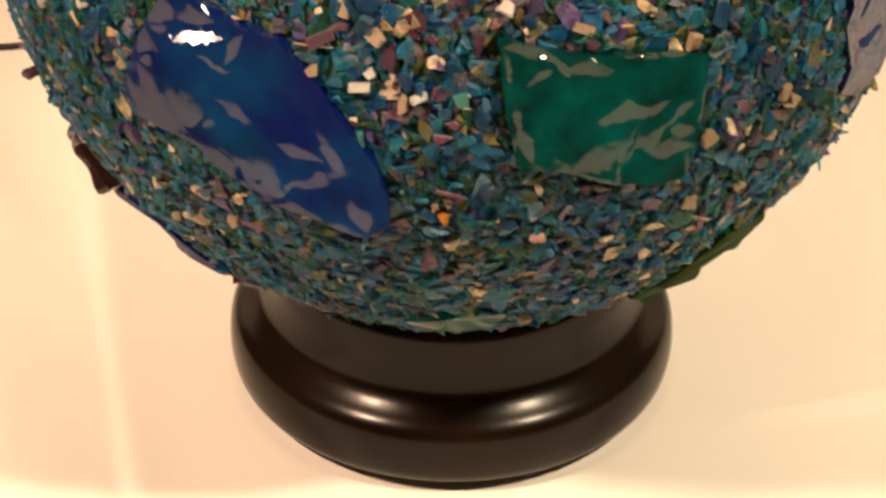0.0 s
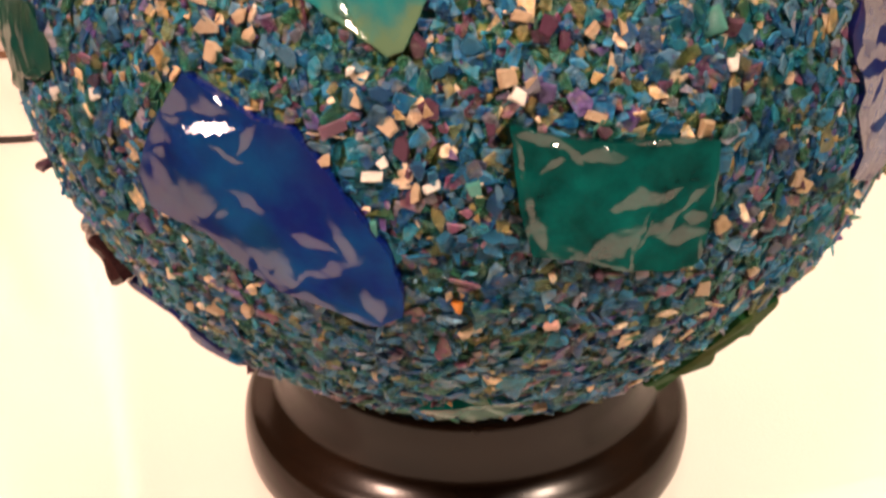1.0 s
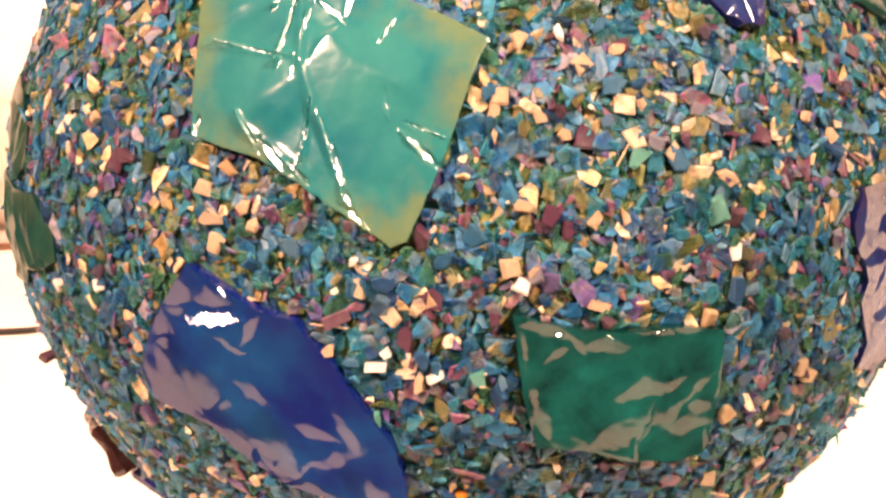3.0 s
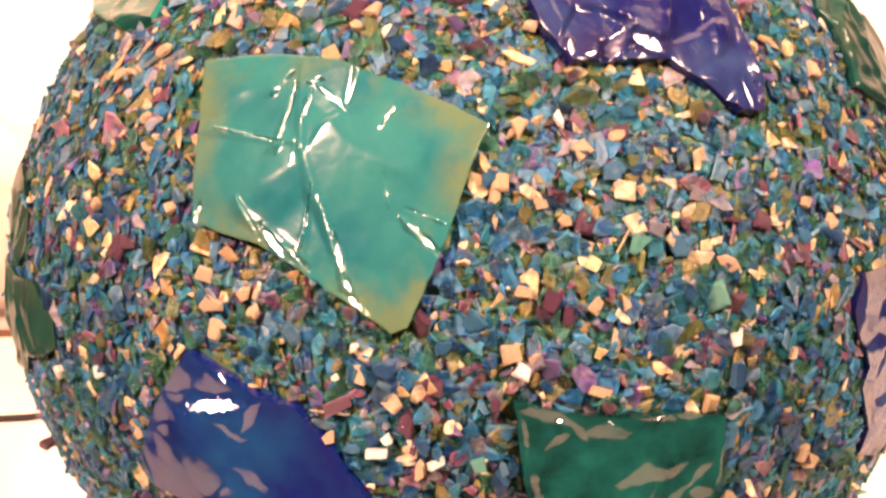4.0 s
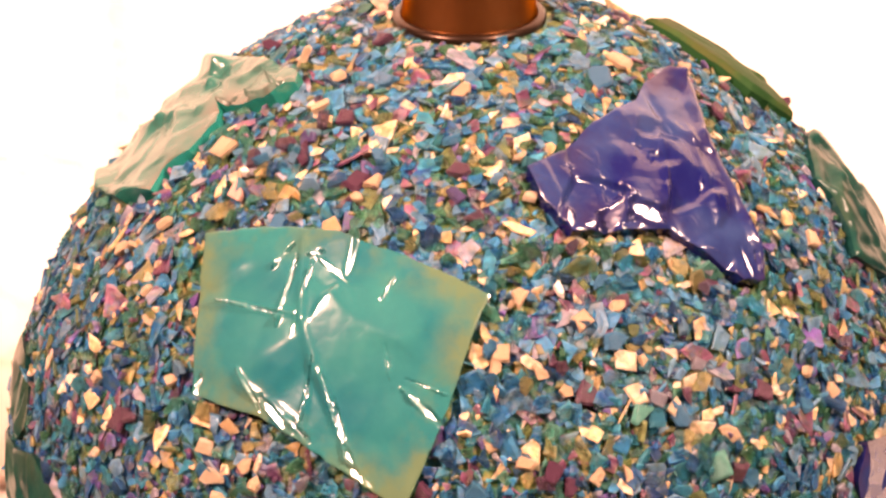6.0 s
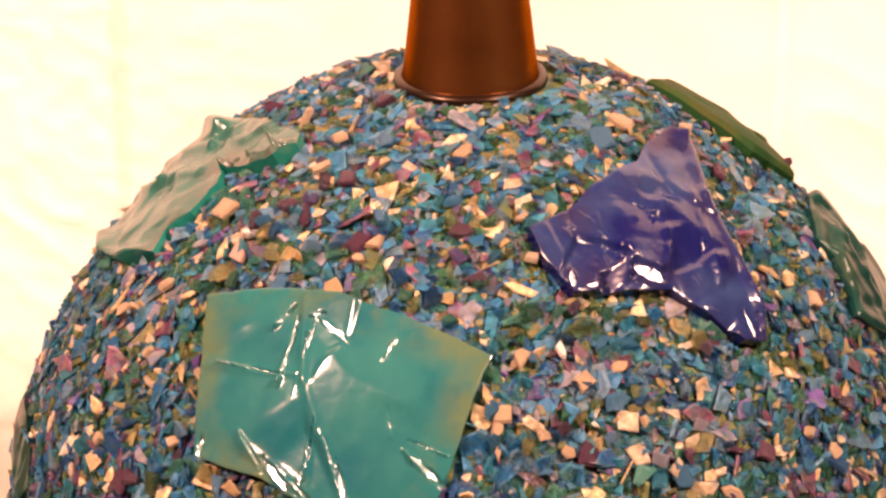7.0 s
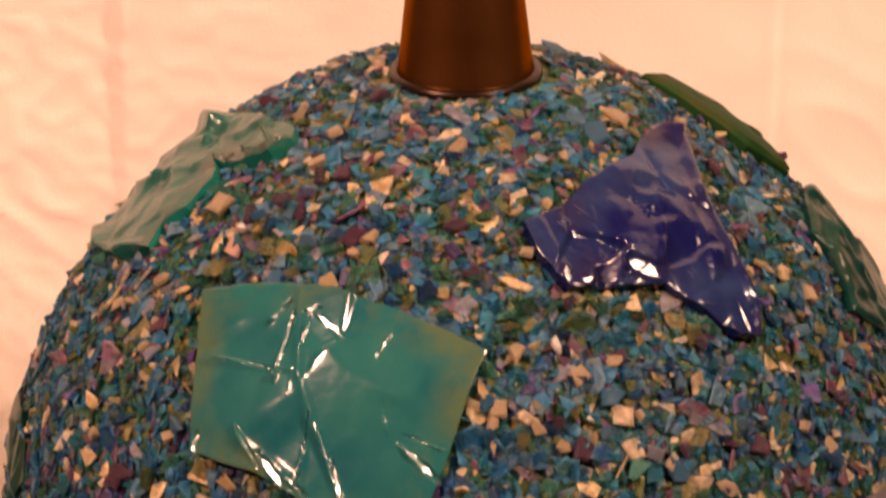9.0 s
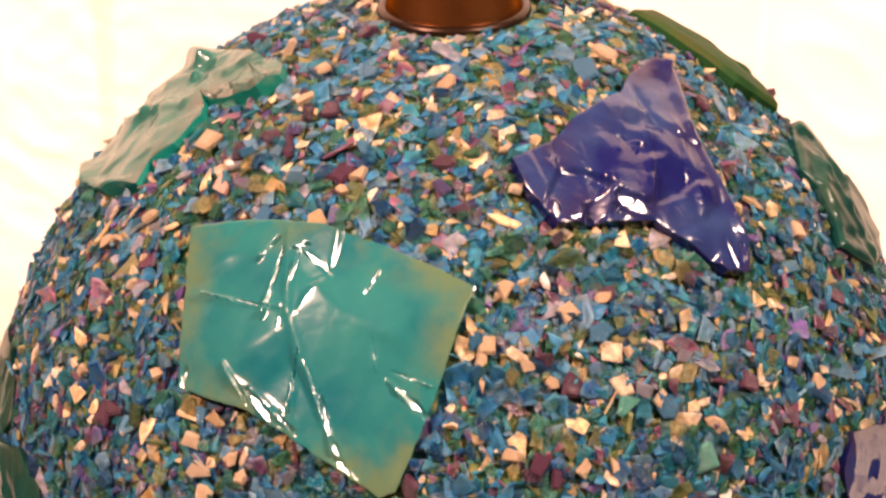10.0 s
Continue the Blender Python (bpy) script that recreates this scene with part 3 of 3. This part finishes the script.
shard([(4, 14.4), (9.8, 12.4), (15.5, 11), (22, 10.4), (28.8, 8.6), (28.1, 1.2), (27, -10.6), (24.1, -10.8), (17.8, -9), (12.4, -6), (6.8, -4.5), (5.2, 4.4)],
      GREEN_GLASS, "dark bottle green square glass shard", 5, step=0.0006, rolled=0.0004, ground=(0.3, -2.4, -0.7), crisp=4.5,
      panes=[((0.10, -0.37, 0.0), 1, [(5, 9.8, -79, 11, 0.8), (6.2, 4.8, -79, 7.1, 1.6), (7.4, 0, -67, 7.5, 2.2), (6.1, -1.7, -87, 7.7, 0.8), (10.3, -4.6, -14, 10.1, 2.8), (16.4, -3.9, 20, 11.2, 4.3), (21.4, -1.8, 23, 7.8, 2.2), (25.4, 1.4, 36, 8.4, 1.2),
                                      (18.4, 2.8, 3, 8.6, 2.8), (21.7, 3.4, 3, 6.4, 1.2), (23.9, -4.4, -7, 9.5, 3.2), (25.4, -1.9, -23, 5.4, 2.2), (19.3, -3.2, 71, 16.1, 1.1), (15.7, -7.6, -27, 8.5, 0.8), (22.2, -10.4, -15, 14.6, 0.8), (28.1, 3.2, -102, 9.8, 1.2), (26.9, -8.9, -85, 7.1, 0.8)]),
             ((0.10, -0.37, 0.0), 1, [(7.9, 12.5, -20, 10.3, 2), (11.2, 10.5, -57, 4, 1.4), (14.3, 9.7, -12, 8.3, 2), (9, 9, 39, 4.3, 1.2), (22.5, 9.9, -8, 15.4, 1)]),
             ((0.3, -2.4, -0.7), 16, [(19.3, -3.4, 71, 14, 0.3), (24.6, -0.6, 20, 4, 0.5), (22.6, 1.0, 30, 3, 0.6)])],
      glints=[(9.4, 11.3, KEY, 0, 2, 2), (6.5, 13.4, SIDE, -30, 4, 0.8), (15, 10.3, KEY, -50, 5, 0.8), (20.5, 10, SIDE, 10, 7, 0.8)])
shard([(-49.6, 45.0), (-36.6, 48.1), (-23.1, 49.2), (-10.3, 47.4), (4.0, 43.2), (1.6, 40.2), (-2.6, 31), (-6.7, 21), (-8.6, 20.2), (-10.9, 21.7), (-20.2, 26.1), (-26.8, 28.1), (-37.4, 28), (-41.5, 36.5)],
      TEAL_GLASS, "large teal glass shard with yellowish rim", 33, tilt=0.04, facet=0.015, step=0.00042, sharp=0.5, stretch=1.4, edge=0.014, rolled=0.001, clear=14,
      folds=[(-28.3, 47.4, -23.8, 38.9, 0.7, 1.6), (-23.8, 38.9, -19.6, 33.5, 0.3, 1.6), (-19.6, 33.5, -12.6, 22.7, 0.6, 1.5), (-40.5, 37.7, -25.4, 39.4, 0.5, 1.3), (-30.4, 31.1, -20.5, 27.6, 0.6, 1.8), (-21.1, 34.5, -20.8, 28.5, 0.5, 1.0)],
      glints=[(-30.5, 44.9, KEY, 60, 8.8, 2.2), (-27.5, 41.7, KEY, 88, 17.6, 2.2), (-24.8, 41.2, SIDE, 88, 19.8, 0.9), (-21.2, 44.4, SIDE, -32, 15.4, 2.2), (-25.1, 46, KEY, 20, 4.4, 2.2), (-12.5, 43.3, SIDE, 75, 7.7, 1.4),
              (-32.7, 38.9, SIDE, -6, 22, 0.9), (-11.1, 35.7, KEY, -70, 7.7, 1.6), (-6.1, 31.2, KEY, -32, 15.4, 2.9), (-5.8, 33.4, SIDE, -12, 11, 0.7), (-36.7, 29, SIDE, 80, 8.8, 2.9), (-28.4, 30.5, KEY, -50, 13.2, 2.2),
              (-24.6, 28.8, SIDE, -40, 13.2, 3.6), (-21.4, 27.9, KEY, -35, 9.9, 2.2), (-21.1, 31.4, KEY, 88, 17.6, 0.9), (-18.1, 31.6, KEY, -65, 15.4, 1.8)]
             + [(-15.7, 27.9, SIDE, -68, 17.6, 2.2), (-14.1, 25, KEY, -60, 11, 2.9), (-13, 23.3, SIDE, -45, 11, 3.6)])
shard([(10.6, 57.2), (21.1, 59), (31.3, 61.8), (47.5, 62.7), (56.4, 64.3), (69, 64), (72.9, 61.6), (58.4, 55.8), (51.3, 48), (48.6, 40.3), (46.6, 38), (42.6, 39.2), (37.9, 43.8), (34.3, 47.2), (28.2, 48.2), (16.5, 48.9), (12.3, 53.3)],
      VIOLET_GLASS, "violet blue three-cornered glass shard", 11, tilt=0.08, step=0.0005, thick=0.0042, rolled=0.0008, clear=13,
      folds=[(27, 57.4, 24.3, 51, 0.45, 1.0), (42.1, 60.2, 35, 56, 0.4, 1.2), (45, 57.5, 34.6, 48.8, 0.6, 1.2), (53.8, 57.1, 43.5, 45.9, 0.5, 1.6),
             (71, 61.8, 56, 55.5, 0.8, 2.0), (56, 55.5, 47.6, 40.1, 0.8, 2.0), (22, 56.6, 31.9, 49.5, 0.3, 1.4), (14.3, 57.1, 16.7, 50, 0.6, 1.4)],
      glints=[(25.8, 50.2, SIDE, 25, 13, 9), (31.4, 49.4, KEY, -50, 12, 7), (21, 49.6, KEY, 0, 5, 3), (17.2, 50.3, KEY, 60, 8, 4), (13.6, 55.6, SIDE, -55, 9, 1.6), (44.6, 40.6, KEY, 85, 10, 3), (46.8, 40.6, SIDE, 80, 6, 2), (26.2, 56.3, SIDE, -80, 12, 1.4),
              (45, 50.5, KEY, 60, 6, 1.5), (38.5, 56.5, SIDE, -50, 8, 1), (20.5, 56.8, KEY, -20, 4, 2), (37.5, 44.6, KEY, -35, 10, 1.2)])
shard([(-111, 53), (-103, 58.2), (-87, 62.9), (-61, 66.2), (-55.5, 64.7), (-59.1, 61.9), (-65.3, 59.5), (-74.2, 56.8), (-68.2, 55.4), (-67.8, 51.1), (-69.5, 47.5), (-67.2, 44.9), (-73.6, 41.3), (-86, 37.8), (-91, 38.2), (-94, 42), (-102.5, 46.5), (-109, 48.5)],
      SEA_GLASS, "dull sea green wavy glass shard with a thick dark edge", 13, clear=14, thick=0.0016, flat=0.2, rolled=0.0007, tilt=0.09, facet=0.012, sharp=0.45, step=0.0007,
      folds=[(-98, 42.5, -90, 49, 1.3, 3.0), (-90, 49, -80.6, 54.4, 1.3, 2.6), (-98.5, 51.5, -93, 56, 1.2, 3.0), (-93, 56, -80, 60.5, 1.1, 2.4), (-110, 53, -98, 57, 3.4, 3.4), (-98, 57, -92, 59.5, 1.4, 3.0), (-89.4, 57.4, -75.7, 57.2, -0.6, 2.2),
             (-93, 38, -80, 39.5, 3.4, 3.4), (-80, 39.5, -69, 43.6, 3.2, 3.4), (-66, 60.5, -57, 64, 2.0, 3.0), (-80, 62.5, -63, 64.4, 0.7, 3.0)],
      glints=[(-73.5, 57.6, KEY, 65, 6, 3), (-67.5, 60.3, SIDE, 25, 8, 1.2), (-60.5, 63, KEY, 20, 8, 1.5), (-57.5, 64.6, SIDE, 60, 5, 1.5)])
shard([(112, 65), (96, 59.5), (91, 53), (95, 46), (112, 46), (128, 55)], OLIVE_GLASS, "dark green glass shard with rounded rim", 17, thick=0.0042, tilt=0.05)
shard([(86, 44.4), (77.3, 43), (77, 40), (74, 36.5), (70, 34.1), (73.7, 31), (77.4, 28.4), (91, 26), (104, 30), (104, 40), (96, 43.5)], DULL_GLASS, "sea green wavy glass shard with rounded rim", 19, thick=0.0036, tilt=0.07, facet=0.013, step=0.0008, clear=14,
      folds=[(84.2, 42.3, 82.3, 40.3, 1.0, 2.4), (82.3, 40.3, 80, 36, 1.2, 2.4), (80, 36, 78.9, 29.9, 1.2, 2.6), (90, 40, 91, 31, 1.2, 3.0), (74, 34.5, 80, 31, -0.8, 1.6)])
shard([(53.5, 17.4), (59, 16), (66, 13), (74, 8), (74, -6), (66, -14), (57.3, -13.5), (51.5, -9.4), (52.3, -5.5), (51, -1.5), (50.2, 2.9), (51.7, 5.4), (51.2, 8.3), (50, 10.7), (50, 14)], VIOLET_GLASS, "violet folded glass shard", 23, thick=0.0016, step=0.0008, rolled=0.0008, ground=(0.34, 0.0, 0.0),
      panes=[((1.6, -0.9, 0.4), 1, [(51.5, 15.1, 51, 7.7, 2.6), (50.4, 12.3, 57, 5.5, 2.4), (54.1, 7.7, -11, 9.9, 1.4), (56.3, 11.1, 23, 4.4, 2.0), (55.9, -1.6, -4, 7.4, 1.5), (54.2, 4.7, 52, 4.7, 0.9), (62, 4, -40, 8, 2)])])
shard([(-88, 17), (-78.4, 18.4), (-72.6, 16.7), (-69.1, 13), (-71.7, 9.6), (-80, 10), (-88, 12)], DULL_GLASS, "narrow dark sea green glass shard", 29, thick=0.0016, tilt=0.08, facet=0.01)
shard([(-72.1, 8.1), (-64.9, 11.1), (-60.6, 10.3), (-57.6, 9.1), (-56.2, 5.9), (-59.6, 2.6), (-65, -0.8), (-66, -4), (-73, -8), (-82, -3), (-82, 6)], DULL_GLASS, "dark sea green glass shard with a chipped rim", 30, thick=0.0018, tilt=0.09, facet=0.011,
      folds=[(-66, 9.5, -61, 3, 0.8, 1.4), (-70, 6, -64, -1, 0.8, 1.6)], glints=[(-59.5, 3.8, SIDE, 20, 5, 2.5)])
shard([(-57, -31), (-48, -38), (-42, -43), (-46, -50), (-62, -42), (-68, -35)], VIOLET_GLASS, "purple glass shard low on the body", 31, thick=0.003)
shard([(-61, -25), (-56, -30), (-66, -34), (-71, -28)], BROWN_GLASS, "dark brown glass shard", 37, thick=0.0045)
shard([(35, -47), (38, -44.5), (40, -28), (50, -30), (56, -42), (44, -52)], OLIVE_GLASS, "olive green glass shard low on the body", 41, thick=0.003)
shard([(-8, -43), (-2, -39.5), (9, -38.5), (7, -46), (-3, -47)], SEA_GLASS, "pale green glass shard under the body", 43, thick=0.002)


# ---- the crushed glass ----
def under_shard(lon, lat):
    return any(inside(lon, lat, s) for s in SHARDS)


def chip_shape(rng, corners):
    """A flat broken chip, about 1 across: its top and bottom corners."""
    turn = np.sort(np.arange(corners) / corners + rng.uniform(-0.45, 0.45, corners) / corners) * 2 * np.pi
    reach = 0.5 * rng.uniform(0.55, 1.3, corners)
    squash = rng.uniform(0.40, 1.0)
    flat = np.stack([reach * np.cos(turn), squash * reach * np.sin(turn)], 1)
    slope = rng.uniform(-0.6, 0.6, 2)
    shift = rng.uniform(-0.05, 0.05, 2)
    top = np.concatenate([flat * rng.uniform(0.72, 0.94) + shift, (flat @ slope)[:, None] + 0.5], 1)
    brow = np.concatenate([flat, (0.6 * flat @ slope)[:, None] + rng.uniform(-0.1, 0.35, (corners, 1))], 1)
    low = np.concatenate([flat * 0.9, np.full((corners, 1), -0.5)], 1)
    return np.concatenate([top, brow, low])


def chip_faces(corners):
    ring = range(corners)
    sides = [((k + 1) % corners + d, k + d, k + d + corners, (k + 1) % corners + d + corners) for d in (0, corners) for k in ring]
    return [tuple(ring)] + sides + [tuple(k + 2 * corners for k in reversed(ring))]


def cut_faces(mesh, counts):
    """Marks the broken rims of chips, coloured brighter for light piped through the glass."""
    rim = [f for n in counts for f in (0.0, *[1.0] * 2 * n, 0.0)]
    mesh.attributes.new("cut", "FLOAT", "FACE").data.foreach_set("value", rim)


def chip_frame(rng, lon, lat, tilt, lift):
    p = body_point(lon, lat)
    n = body_normal(p)
    a = rng.uniform(0, 2 * math.pi)
    side = Vector((-math.cos(radians(lon)), -math.sin(radians(lon)), 0))
    other = n.cross(side)
    up = (n + math.tan(radians(tilt)) * (math.cos(a) * side + math.sin(a) * other)).normalized()
    east = up.orthogonal().normalized()
    east = Matrix.Rotation(rng.uniform(0, 2 * math.pi), 3, up) @ east
    turn = Matrix((east, up.cross(east), up)).transposed()
    return p + lift * n, turn


def strew(count, median, spread, lean, low, high, bed=False):
    """One layer of chips all round the body; the bed is the deepest."""
    for k in range(count):
        z = 1 - 2 * (k + 0.5) / count
        lat = math.degrees(math.asin(z)) + rng.uniform(-0.8, 0.8)
        lon = (k * 137.50776 + rng.uniform(-0.8, 0.8) / max(0.1, math.cos(radians(lat)))) % 360
        lon = lon - 360 if lon > 180 else lon
        if lat < -64 or body_point(lon, min(lat, 89.0)).xy.length < (0.0283 if lat > 0 else 0.0) or under_shard(lon, lat):
            continue
        size = float(np.clip(rng.lognormal(math.log(median), spread), 0.0018, 0.0125))
        tall = rng.uniform(0.0006, 0.0013) * min(1.0, 0.4 + size / 0.008)
        tilt = abs(rng.normal(0, lean)) if rng.random() > 0.012 else rng.uniform(30, 60)
        p, turn = chip_frame(rng, lon, lat, min(tilt, 75), rng.uniform(low, high))
        corners = int(rng.choice((3, 4, 5, 6), p=(0.16, 0.38, 0.30, 0.16)))
        shape = chip_shape(rng, corners) * (size, size, tall)
        verts.append(shape @ np.array(turn).T + np.array(p))
        first = sum(last[-1:])
        faces.extend(tuple(first + i for i in f) for f in chip_faces(corners))
        last.append(first + 3 * corners)
        # paler mixes higher up: more cream glass, and missing top light put into colour
        warm = rng.random() < min(1.0, max(0.0, (lat + 5) / 55))
        upper = rng.random() < min(0.75, max(0.0, (lat - 15) / 55))
        mixes.extend([(3 if upper else 2) if bed else int(warm)] * (2 * corners + 2))


rng = np.random.default_rng(4)
verts, faces, last, mixes = [], [], [0], []
strew(22000, 0.0066, 0.25, 8, -0.0020, -0.0010, True)
strew(15000, 0.0057, 0.40, 20, -0.0012, 0.0001)
strew(7000, 0.0036, 0.35, 28, -0.0006, 0.0005)
strew(4800, 0.0078, 0.28, 23, -0.0006, 0.0005)
mesh = bpy.data.meshes.new("chip_crust")
mesh.from_pydata(np.concatenate(verts).tolist(), [], faces)
cut_faces(mesh, [len(v) // 3 for v in verts])
mesh.materials.append(COOL_CHIPS)
mesh.materials.append(WARM_CHIPS)
mesh.materials.append(BED_CHIPS)
mesh.materials.append(HIGH_BED_CHIPS)
mesh.polygons.foreach_set("material_index", mixes)
crust = part("chip_crust", mesh, None, body, "crushed blue, green, purple and cream glass chips")
tagged(crust, kind="stuff")

# single chips that stand out, each an object
shapes = []
for k in range(24):
    corners = 4 + k % 3
    mesh = bpy.data.meshes.new("glass_chip")
    mesh.from_pydata(chip_shape(rng, corners).tolist(), [], chip_faces(corners))
    cut_faces(mesh, [corners])
    shapes.append(mesh)


def single_chip(lon, lat, size, material, tilt=20.0, steep=0.0):
    mesh = shapes[int(rng.integers(len(shapes)))]
    key = mesh.name + material.name
    if key not in dyed:
        dyed[key] = mesh.copy()
        dyed[key].materials.append(material)
    p, turn = chip_frame(rng, lon, lat, steep or min(abs(rng.normal(0, tilt)), 45), 0.0011 if steep == 0 else 0.0016)
    ob = new("glass_chip", dyed[key])
    ob.parent = body
    ob.matrix_basis = Matrix.LocRotScale(p, turn.to_quaternion(), (size, size, 0.0024))


dyed = {}
CREAM_SPOTS = [
    (-30.3, 18.2, 6.4), (-27.5, 22.9, 6.4), (-25.9, 21.2, 6.4), (-12.5, 16.3, 6.4), (6.2, 25.8, 7.5), (14.4, 23.4, 6.4), (18.3, 23.1, 6.8),
    (3.7, 37.2, 6.8), (3.0, 35.5, 5.7), (8.8, 35.0, 5.7), (3.1, 32.9, 6.8), (23.2, 34.7, 6.0), (12.2, 32.7, 4.9), (15.7, 39.8, 7.2),
    (21.2, 40.7, 6.0), (7.1, 42.7, 7.5), (4.6, 19.3, 7.2), (7.1, 18.4, 6.8), (14.1, 14.1, 6.4), (-8.7, 13.4, 6.4), (-15.8, 8.1, 5.7), (32.5, 24.7, 7.9)]
CREAM_HIGH = [
    (39.1, 12.7, 5.7), (-63.6, 38.4, 6.0), (-52.9, 36.4, 4.5), (-54.8, 25.2, 4.5), (-41.3, 29.3, 4.5), (50.3, 24.4, 5.7), (47.3, 28.0, 6.0),
    (-71.4, 67.6, 10.6), (-49.2, 68.2, 5.3), (-27.4, 66.3, 8.3), (-43.9, 63.5, 6.0), (-59.7, 53.8, 10.2), (-2.8, 69.1, 6.8), (10.8, 59.1, 7.5),
    (62.4, 68.1, 9.8), (81.4, 62.0, 10.6), (-22.3, 53.5, 5.3), (-19.9, 55.5, 6.4), (-58.3, 43.5, 6.0), (62.6, 39.4, 7.9), (51.1, 43.5, 6.8), (-62.5, 39.3, 5.7)]
CREAM_LOW = [
    (-5.4, 5.2, 8.3), (-39.3, -25.7, 6.4), (-33.7, -23.0, 6.8), (-27.7, -20.7, 6.0), (39.9, -2.6, 6.4), (38.8, -8.9, 6.4), (29.1, -16.6, 7.9),
    (36.6, -16.5, 6.0), (0.0, -18.2, 6.0), (12.5, -43.0, 7.5)]
for spots in (CREAM_SPOTS, CREAM_HIGH, CREAM_LOW):
    for lon, lat, mm in spots:
        single_chip(lon, lat, mm / 1000, CREAM)
# white chips put where the crust glints
for lon, lat, mm in [(-55.3, 2.9, 6.4), (-47.0, 7.1, 4.9), (31.5, 16.9, 6.0), (5.8, 17.1, 6.4), (-9.0, 9.0, 4.9), (-10.4, 7.1, 6.4), (-3.9, 6.2, 5.3), (16.1, 35.0, 4.2), (-13.2, 19.1, 3.4), (13.2, 43.3, 6.8), (-49.1, 52.8, 3.8)]:
    single_chip(lon, lat, mm / 1000, GLINT_WHITE)
for lon, lat, mm in [(14.3, 32.2, 8.7), (35.1, 29.1, 7.5), (39.3, 28.1, 7.5), (-48.0, 22.8, 9.1), (-3.8, 15.6, 8.3), (2.6, 13.7, 12.0), (-5.9, 22.3, 8.7), (11.6, 22.9, 7.9), (9.4, 24.4, 6.8), (-6.8, 10.9, 8.3), (-51.8, 75.8, 10.2), (-34.8, 62.9, 9.1), (-38.8, 57.1, 8.7), (69.7, 56.4, 7.9), (-23.7, 55.5, 8.3)]:
    single_chip(lon, lat, mm / 1000, PURPLE)
for lon, lat, mm in [(9.0, 30.9, 7.5), (26.3, 28.2, 9.1), (19.9, 37.2, 9.8), (-12.9, 7.4, 7.5), (-32.5, 26.5, 7.5), (-31.8, 69.7, 7.9), (47.4, 67.9, 9.8), (-20.7, 58.7, 9.4), (-35.1, 48.5, 8.3), (19.8, 43.7, 7.5)]:
    single_chip(lon, lat, mm / 1000, BLUE)
for lon, lat, mm, dye in [(29.8, 21.8, 13.0, AQUA), (21.2, 29.3, 8.3, AQUA), (1.0, 6.1, 7.0, AQUA), (-9.9, -1.0, 7.0, AQUA), (-1.0, -13.3, 4.9, AMBER), (-47.5, 50.6, 7.5, PINK), (9.9, -17.6, 4.9, PINK)]:
    single_chip(lon, lat, mm / 1000, dye)
for lon, lat, mm in [(100, 47, 9.0), (-68, -17, 10.0), (-42, -45, 8.0), (-96, 64, 7.0), (84, 57, 4.5)]:
    single_chip(lon, lat, mm / 1000, PURPLE, steep=72.0)
count = 0
while count < 190:
    lon, lat = rng.uniform(-50, 50), rng.uniform(-15, 62)
    if not under_shard(lon, lat):
        single_chip(lon, lat, rng.uniform(0.005, 0.0085), LOOSE_CHIPS, 28)
        count += 1

# ---- the lamp's cord, lying on the cloth behind it ----
way = []
for k in range(41):
    f = k / 40
    x, y = -0.42 + 0.40 * f, 0.219 + 0.060 * f - 0.022 * math.sin(math.pi * f)
    way.append(Vector((x, y, table_height(x, y) + 0.0014)))
tagged(part("power_cord", tube(way, 0.0015), RUBBER, smooth=True), "thin black lamp cord lying on the white cloth", "cord")
